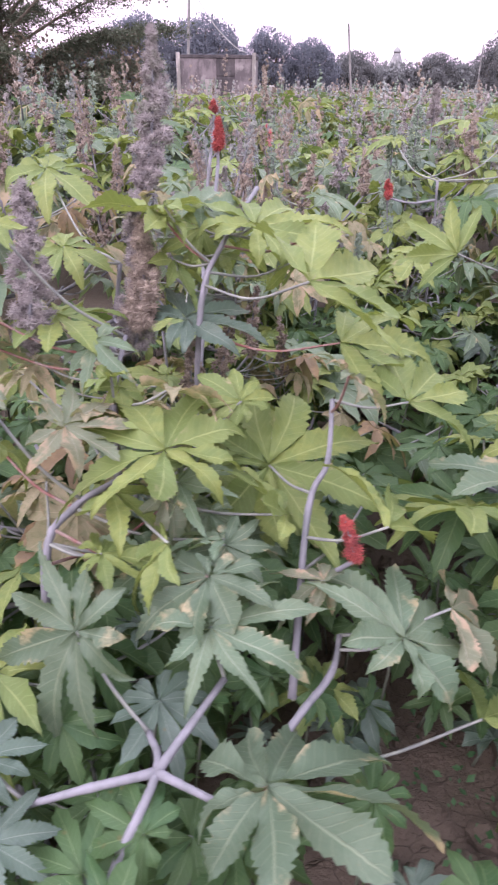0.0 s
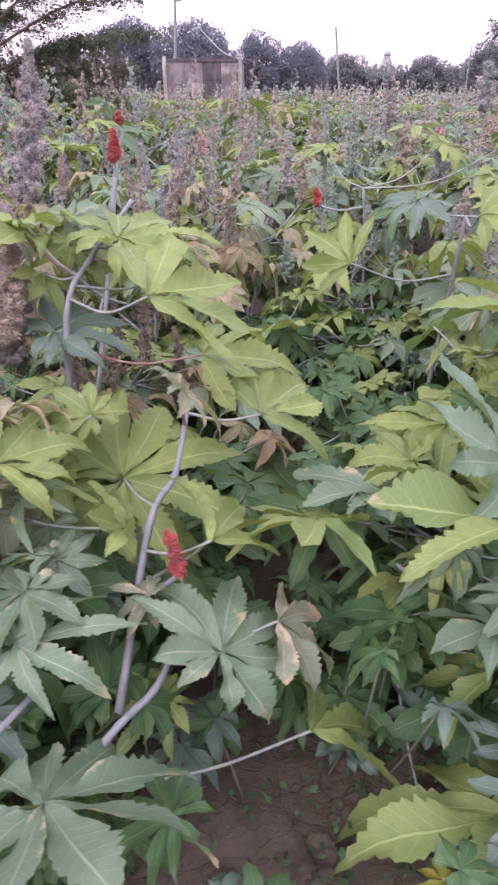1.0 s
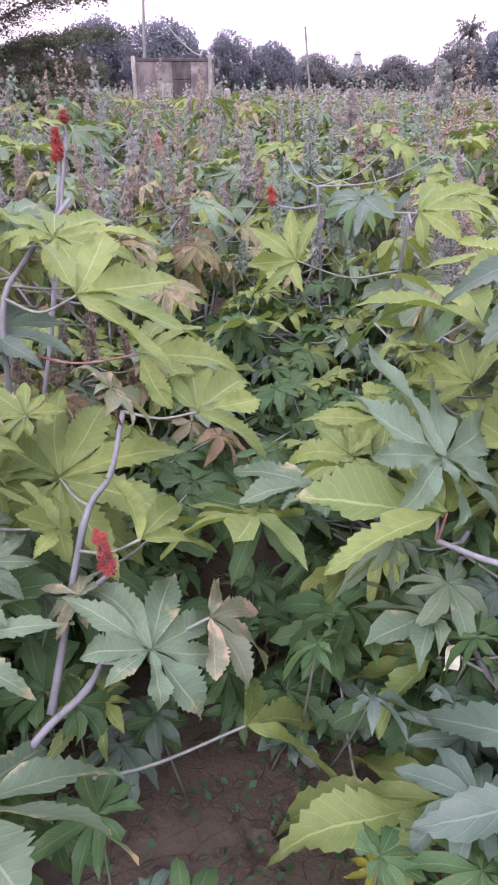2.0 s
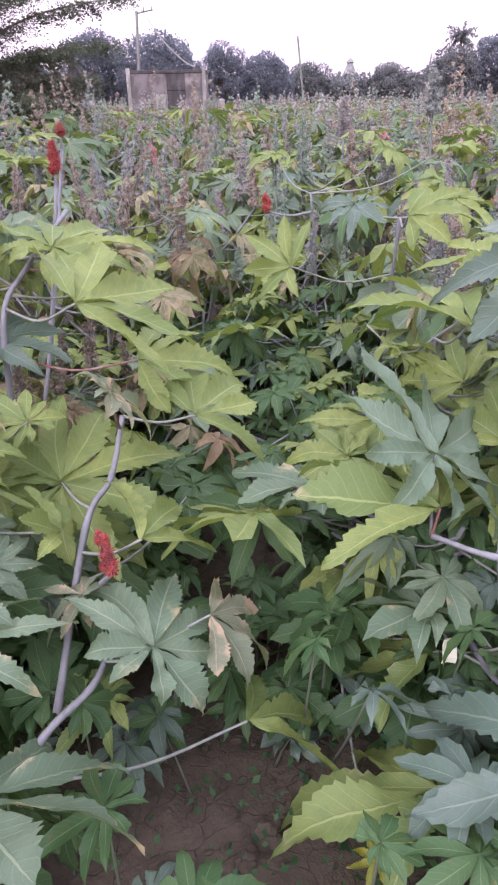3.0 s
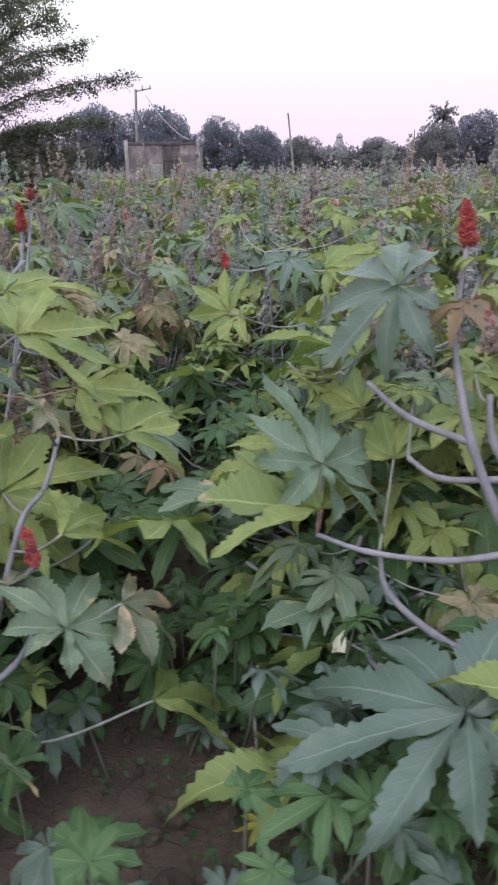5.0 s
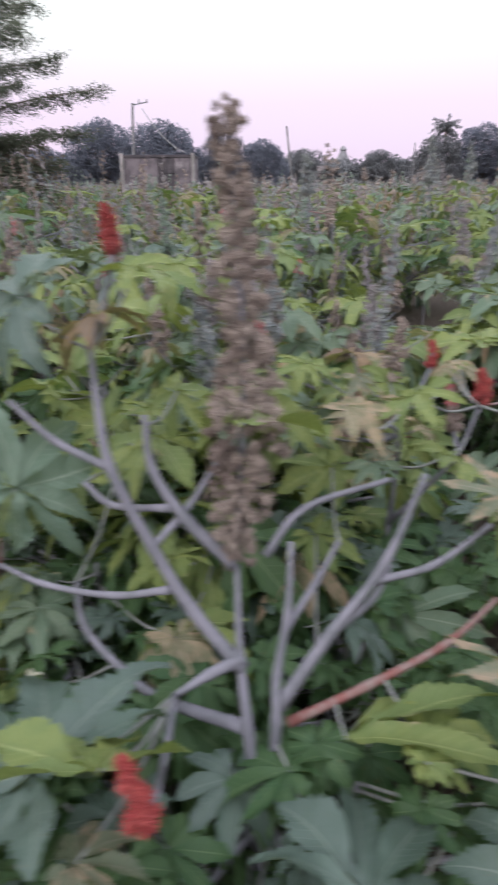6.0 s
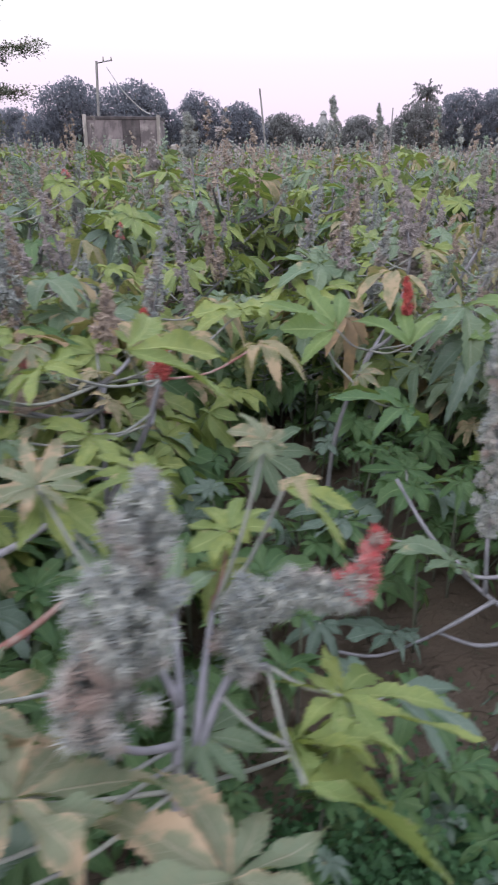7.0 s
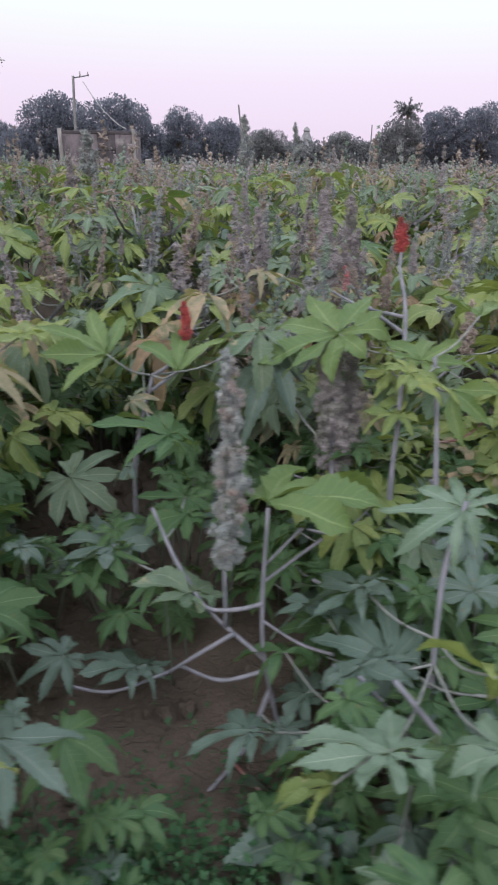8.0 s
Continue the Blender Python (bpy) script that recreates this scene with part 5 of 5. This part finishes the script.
def pump_hut():
    hut = tagged(empty("pump_hut", pose(-4.28, 32.9, 0)), "small flat-roofed field hut with stained pinkish plaster", "hut")
    a, b, h = -1.80, 1.80, 2.78
    # front wall round a doorway and a small window
    solid("wall", PLASTER, hut, [(a, 0.02, 0, 0.22, 0, h - 0.1)], "streaked pinkish plaster")
    solid("wall", PLASTER, hut, [(0.86, b, 0, 0.22, 0, h - 0.1)], "paler plaster beside the doorway")
    solid("wall", MOULD, hut, [(0.02, 0.86, 0.006, 0.22, 1.98, h - 0.1)], "blackened plaster over the doorway")
    solid("wall", PLASTER, hut, [(a, a + 0.2, 0.22, 1.9, 0, h - 0.1)])
    solid("wall", PLASTER, hut, [(b - 0.2, b, 0.22, 1.9, 0, h - 0.1)])
    solid("wall", PLASTER, hut, [(a + 0.2, b - 0.2, 1.7, 1.9, 0, h - 0.1)])
    solid("door", MOULD, hut, [(0.025, 0.855, 0.012, 0.08, 0, 1.975)], "dark weathered door")
    win = solid("window", LIME, hut, [(-0.52, -0.05, -0.03, 0.0, 1.2, 1.85)], "pale closed window shutter")
    solid("frame", CONCRETE, win, [(-0.58, -0.53, -0.05, 0.0, 1.15, 1.9), (-0.04, 0.01, -0.05, 0.0, 1.15, 1.9)], bevel=0.008)
    solid("corner_post", LIME, hut, [(a - 0.03, a + 0.16, -0.05, 0.0, 0, 2.9)], "limewashed corner post")
    solid("corner_post", LIME, hut, [(b - 0.14, b + 0.03, -0.05, 0.0, 0, 2.9)], "limewashed corner post")
    solid("roof_slab", MOULD, hut, [(a - 0.02, b + 0.02, -0.02, 2.0, h - 0.1, h + 0.04)], "dark stained concrete roof slab")
    return hut


pump_hut()


def utility_pole(name_label, foot, top, arms=True, thick=0.1):
    pole = tagged(empty("utility_pole", pose(*foot)), name_label, "utility pole")
    d = np.array(top, float) - np.array(foot, float)
    V, F = tube([(0, 0, 0), tuple(d * 0.5), tuple(d)], thick, thick * 0.7, 6, 4)
    part("shaft", to_mesh("shaft", V, F, [CONCRETE], smooth=False), pole)
    if arms:
        V, F = tube([tuple(d - np.array((0.05, 0, 0.1))), tuple(d + np.array((0.8, 0, 0.05)))], 0.03, 0.03, 4, 2)
        part("crossarm", to_mesh("crossarm", V, F, [METAL]), pole)
        for k in (0.35, 0.75):
            V, F = tube([tuple(d + np.array((k, 0, 0))), tuple(d + np.array((k, 0, 0.1))), tuple(d + np.array((k, 0, 0.2)))], 0.05, 0.03, 6, 2)
            part("insulator", to_mesh("insulator", V, F, [LIME]), pole)
    return pole


utility_pole("grey concrete utility pole standing behind the hut", (-6.25, 36.5, 0), (-5.98, 36.5, 5.45))
utility_pole("leaning grey concrete utility pole beyond the field", (3.15, 47.3, 0), (2.46, 47.3, 5.2), False, 0.08)
utility_pole("thin grey utility pole beside the far trees", (14.15, 60, 0), (14.1, 60, 4.9), False, 0.07)
V, F = tube([(-5.5, 36.5, 5.2), (-4.6, 35.6, 4.1), (-3.6, 34.6, 3.25), (-3.0, 33.8, 2.95)], 0.022, 0.022, 5, 6)
tagged(new("service_cable", to_mesh("service_cable", V, F, [WIRE])), "grey cable sagging from the pole to the hut roof", "cable")

solid_post = tagged(empty("marker_stone", pose(-1.65, 31.0, 0)), "whitewashed marker stone standing in the crop", "marker stone")
solid("stone", LIME, solid_post, [(-0.14, 0.14, -0.1, 0.1, 0, 1.62)], bevel=0.05)


def leaf_cloud(bag, centre, radii, count, size, mat, seed, flat=0.6, hollow=0.55):
    """Small leaves in a lumpy shell."""
    rs = np.random.RandomState(seed)
    u = rs.normal(size=(count, 3))
    u /= np.linalg.norm(u, axis=1)[:, None]
    lump = 1 + 0.2 * np.sin(u[:, 0] * 5 + centre[0]) * np.sin(u[:, 1] * 5 + centre[1]) * np.cos(u[:, 2] * 6 + centre[2])
    p = np.array(centre) + u * ((hollow + (1 - hollow) * rs.uniform(0, 1, count) ** 0.6) * lump)[:, None] * np.array(radii)
    R = lying_turn(rs, count, flat) * (size * rs.uniform(0.6, 1.4, count))[:, None, None]
    bag.spread(SPRIG, [(0, 1, 2, 3)], mat, R, p)


def broad_tree(x, y, width, height, mat, seed, label):
    """A far round-headed tree: trunk, limbs and a crown of leaf clumps."""
    rng = random.Random(seed)
    tree = tagged(empty("tree", pose(x, y, 0)), label, "tree", "trees along the horizon")
    fork = height * 0.2
    V, F = tube([(0, 0, -0.2), (0.1, 0, fork * 0.6), (0, 0.1, fork)], 0.035 * height, 0.022 * height, 8, 3)
    part("trunk", to_mesh("trunk", V, F, [TRUNK]), tree)
    crown = Bag()
    lumps = 24
    for k in range(lumps):
        # clumps set over the outside of the crown, its skirt reaching almost to the ground
        a, f = k * 2.4 + rng.uniform(-0.3, 0.3), (k + 0.5) / lumps
        rr = width / 2 * math.sqrt(max(0.05, 1 - (1.7 * f - 0.75) ** 2)) * rng.uniform(0.55, 0.8)
        c = (math.cos(a) * rr, math.sin(a) * rr, height * (0.08 + 0.78 * f))
        V, F = tube([(0, 0, fork), (c[0] * 0.5, c[1] * 0.5, (fork + c[2]) / 2), c], 0.012 * height, 0.004 * height, 4, 3)
        part("limb", to_mesh("limb", V, F, [TRUNK]), tree)
        R = width * rng.uniform(0.15, 0.22)
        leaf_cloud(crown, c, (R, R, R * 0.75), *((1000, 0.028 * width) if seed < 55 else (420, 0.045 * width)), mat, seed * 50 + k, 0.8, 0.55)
    part("crown", crown.mesh("crown", False), tree)
    return tree


broad_tree(-18.4, 80, 8.8, 9.0, HAZED_LEAF, 40, 'dark round-headed tree on the hazy horizon')
broad_tree(-11.0, 78, 9.6, 8.4, HAZED_LEAF, 41, 'dark round-headed tree on the hazy horizon')
broad_tree(-4.3, 82, 6.4, 8.0, HAZED_LEAF, 42, 'dark round-headed tree on the hazy horizon')
broad_tree(0.5, 84, 7.4, 6.9, HAZED_LEAF, 43, 'dark round-headed tree on the hazy horizon')
broad_tree(6.0, 88, 7.0, 6.0, HAZED_LEAF_GREY, 44, 'grey-green hazy tree on the horizon')
broad_tree(16.1, 90, 5.6, 6.1, HAZED_LEAF_GREY, 45, 'grey-green hazy tree on the horizon')
broad_tree(22.7, 85, 7.1, 7.4, HAZED_LEAF_GREY, 46, 'grey-green hazy tree on the horizon')
broad_tree(28.7, 88, 7.6, 9.1, HAZED_LEAF, 47, 'dark round-headed tree on the hazy horizon')
broad_tree(32.9, 86, 7.4, 9.6, HAZED_LEAF, 48, 'dark round-headed tree on the hazy horizon')
broad_tree(-25.6, 82, 6.3, 6.1, HAZED_LEAF, 49, 'dark round-headed tree on the hazy horizon')
broad_tree(-21.6, 76, 5.3, 5.0, HAZED_LEAF, 50, 'dark round-headed tree on the hazy horizon')
broad_tree(20.6, 92, 5.0, 5.2, HAZED_LEAF_GREY, 51, 'grey-green hazy tree on the horizon')
broad_tree(-30.4, 84, 8.9, 5.2, HAZED_LEAF, 52, 'dark round-headed tree on the hazy horizon')
broad_tree(40.2, 90, 8.3, 9.1, HAZED_LEAF, 53, 'dark round-headed tree on the hazy horizon')
broad_tree(9.9, 95, 2.7, 5.4, HAZED_LEAF_GREY, 54, 'grey-green hazy tree on the horizon')
broad_tree(-41.7, 92, 9.5, 5.0, HAZED_LEAF, 55, 'dark round-headed tree on the hazy horizon')
broad_tree(-35.9, 92, 9.5, 4.5, HAZED_LEAF, 56, 'dark round-headed tree on the hazy horizon')
broad_tree(-29.9, 92, 9.5, 4.9, HAZED_LEAF, 57, 'dark round-headed tree on the hazy horizon')
broad_tree(-24.1, 92, 9.5, 4.4, HAZED_LEAF, 58, 'dark round-headed tree on the hazy horizon')
broad_tree(-18.2, 92, 9.5, 4.8, HAZED_LEAF, 59, 'dark round-headed tree on the hazy horizon')
broad_tree(-12.4, 92, 9.5, 4.3, HAZED_LEAF, 60, 'dark round-headed tree on the hazy horizon')
broad_tree(-6.5, 92, 9.5, 4.7, HAZED_LEAF_GREY, 61, 'grey-green hazy tree on the horizon')
broad_tree(-0.6, 92, 9.5, 4.2, HAZED_LEAF_GREY, 62, 'grey-green hazy tree on the horizon')
broad_tree(5.3, 92, 9.5, 4.6, HAZED_LEAF_GREY, 63, 'grey-green hazy tree on the horizon')
broad_tree(11.2, 92, 9.5, 4.1, HAZED_LEAF_GREY, 64, 'grey-green hazy tree on the horizon')
broad_tree(17.1, 92, 9.5, 4.5, HAZED_LEAF_GREY, 65, 'grey-green hazy tree on the horizon')
broad_tree(23.0, 92, 9.5, 4.0, HAZED_LEAF_GREY, 66, 'grey-green hazy tree on the horizon')
broad_tree(28.8, 92, 9.5, 4.4, HAZED_LEAF_GREY, 67, 'grey-green hazy tree on the horizon')
broad_tree(34.6, 92, 9.4, 4.8, HAZED_LEAF_GREY, 68, 'grey-green hazy tree on the horizon')
broad_tree(40.6, 92, 9.5, 4.3, HAZED_LEAF_GREY, 69, 'grey-green hazy tree on the horizon')
broad_tree(46.4, 92, 9.4, 4.7, HAZED_LEAF_GREY, 70, 'grey-green hazy tree on the horizon')
broad_tree(52.4, 92, 9.5, 4.2, HAZED_LEAF_GREY, 71, 'grey-green hazy tree on the horizon')


def palm(x, y, h, label):
    tree = tagged(empty("palm_tree", pose(x, y, 0)), label, "palm")
    V, F = tube([(0.3, 0, -0.2), (0.1, 0, h * 0.5), (0, 0, h - 1.4)], 0.22, 0.16, 8, 4)
    part("trunk", to_mesh("trunk", V, F, [TRUNK]), tree)
    rng = random.Random(5)
    for k in range(24):
        a, up = k * 2.4, rng.uniform(-0.3, 1.5)
        d, n = np.array((math.cos(a), math.sin(a), 0)), rng.uniform(1.5, 2.0)
        P = [np.array((0, 0, h - 1.4)) + d * n * s + np.array((0, 0, n * (up * s - 0.75 * s * s))) for s in (0, 0.33, 0.66, 1)]
        bag = Bag()
        bag.add(*tube([tuple(p) for p in P], 0.04, 0.015, 4, 3), HAZED_PALM_LEAF)
        L, rs = np.array(smooth_line(P, 9)), np.random.RandomState(k)
        p = L[rs.randint(0, len(L), 70)] + rs.normal(0, 0.06, (70, 3)) - np.array((0, 0, 0.08))
        bag.spread(SPRIG, [(0, 1, 2, 3)], HAZED_PALM_LEAF, lying_turn(rs, 70, 0.9) * rs.uniform(0.18, 0.34, 70)[:, None, None], p)
        part("frond", bag.mesh("frond", False), tree)


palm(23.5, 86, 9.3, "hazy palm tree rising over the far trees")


def far_spire(x, y, w, h):
    """A distant stepped spire over a broad base."""
    ob = tagged(empty("far_spire", pose(x, y, 0)), "pale grey pointed spire of a far building in haze", "spire")
    V, F, rings = [], [], ((1.0, 0), (1.0, 0.58), (0.72, 0.66), (0.5, 0.74), (0.34, 0.83), (0.22, 0.9), (0.3, 0.92), (0.2, 0.96), (0.03, 1.0))
    for f, z in rings:
        V += [(w / 2 * f * math.cos(k * math.pi / 6), w / 2 * f * math.sin(k * math.pi / 6), h * z) for k in range(12)]
    for j in range(len(rings) - 1):
        F += [(j * 12 + k, j * 12 + (k + 1) % 12, j * 12 + 12 + (k + 1) % 12, j * 12 + 12 + k) for k in range(12)]
    part("tower", to_mesh("tower", V, F, [SPIRE], smooth=False), ob)
    solid("base", SPIRE, ob, [(-w * 0.75, w * 0.75, -w * 0.6, w * 0.6, 0, h * 0.5)], bevel=0.1)


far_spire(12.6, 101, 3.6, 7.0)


def acacia(x, y, label):
    """A spreading thorn tree: layered, feathery sprays on long limbs."""
    rng = random.Random(17)
    tree = tagged(empty("acacia_tree", pose(x, y, 0)), label, "tree")
    V, F = tube([(0, 0, -0.2), (0.1, 0.1, 1.0), (-0.1, 0, 2.0)], 0.17, 0.12, 8, 4)
    part("trunk", to_mesh("trunk", V, F, [TRUNK]), tree)
    for k in range(46):
        a = k * 2.4 + rng.uniform(-0.3, 0.3)
        f = k / 45
        reach = (2.6 + 1.0 * math.sin(f * 3.0)) * rng.uniform(0.7, 1.0)
        z0, z1 = 0.6 + 2.7 * f, 0.9 + 4.6 * f + rng.uniform(-0.2, 0.3)
        e = np.array((math.cos(a) * reach, math.sin(a) * reach, z1))
        s = np.array((0, 0, z0))
        line = [tuple(s), tuple(s + (e - s) * 0.5 + np.array((0, 0, 0.25))), tuple(e)]
        V, F = tube(line, 0.03, 0.005, 5, 5)
        limb = part("limb", to_mesh("limb", V, F, [TRUNK]), tree)
        bag, rs = Bag(), np.random.RandomState(k)
        L = smooth_line(line, 10)
        for i in range(46):
            q = 0.25 + 0.75 * (i / 45)
            p = L[int(q * (len(L) - 1))]
            b = a + rng.choice((-1, 1)) * rng.uniform(0.2, 1.2)
            n = rng.uniform(0.25, 0.9) * (1.15 - 0.5 * q)
            t = p + np.array((math.cos(b) * n, math.sin(b) * n, rng.uniform(-0.16, 0.12)))
            bag.add(*tube([tuple(p), tuple(t)], 0.005, 0.002, 3, 1), TRUNK)
            m = 84
            c = p + (t - p) * rs.uniform(0.15, 1.05, m)[:, None] + rs.normal(0, 0.045, (m, 3))
            bag.spread(SPRIG, [(0, 1, 2, 3)], ACACIA_LEAF, lying_turn(rs, m, 0.5) * rs.uniform(0.030, 0.065, m)[:, None, None], c)
        part("spray", bag.mesh("spray", False), limb)


acacia(-5.64, 12.5, "feathery dark green acacia tree at the field edge")


def bush(x, y, w, h, seed):
    rng, bag = random.Random(seed), Bag()
    ob = tagged(empty("dry_bush", pose(x, y, 0)), "brownish dry bush under the acacia tree", "bush")
    for k in range(9):
        a = rng.uniform(0, 6.3)
        e = (math.cos(a) * w * 0.35, math.sin(a) * w * 0.35, h * rng.uniform(0.4, 0.8))
        V, F = tube([(0, 0, 0), (e[0] * 0.4, e[1] * 0.4, e[2] * 0.6), e], 0.02, 0.006, 4, 3)
        part("branch", to_mesh("branch", V, F, [TRUNK]), ob)
        leaf_cloud(bag, e, (w * 0.28, w * 0.28, h * 0.25), 420, 0.09, DRY_BUSH, seed * 20 + k, 0.8, 0.2)
    part("foliage", bag.mesh("foliage", False), ob)


bush(-4.64, 13.2, 2.6, 2.3, 3)
bush(-6.54, 12.2, 2.6, 2.2, 8)
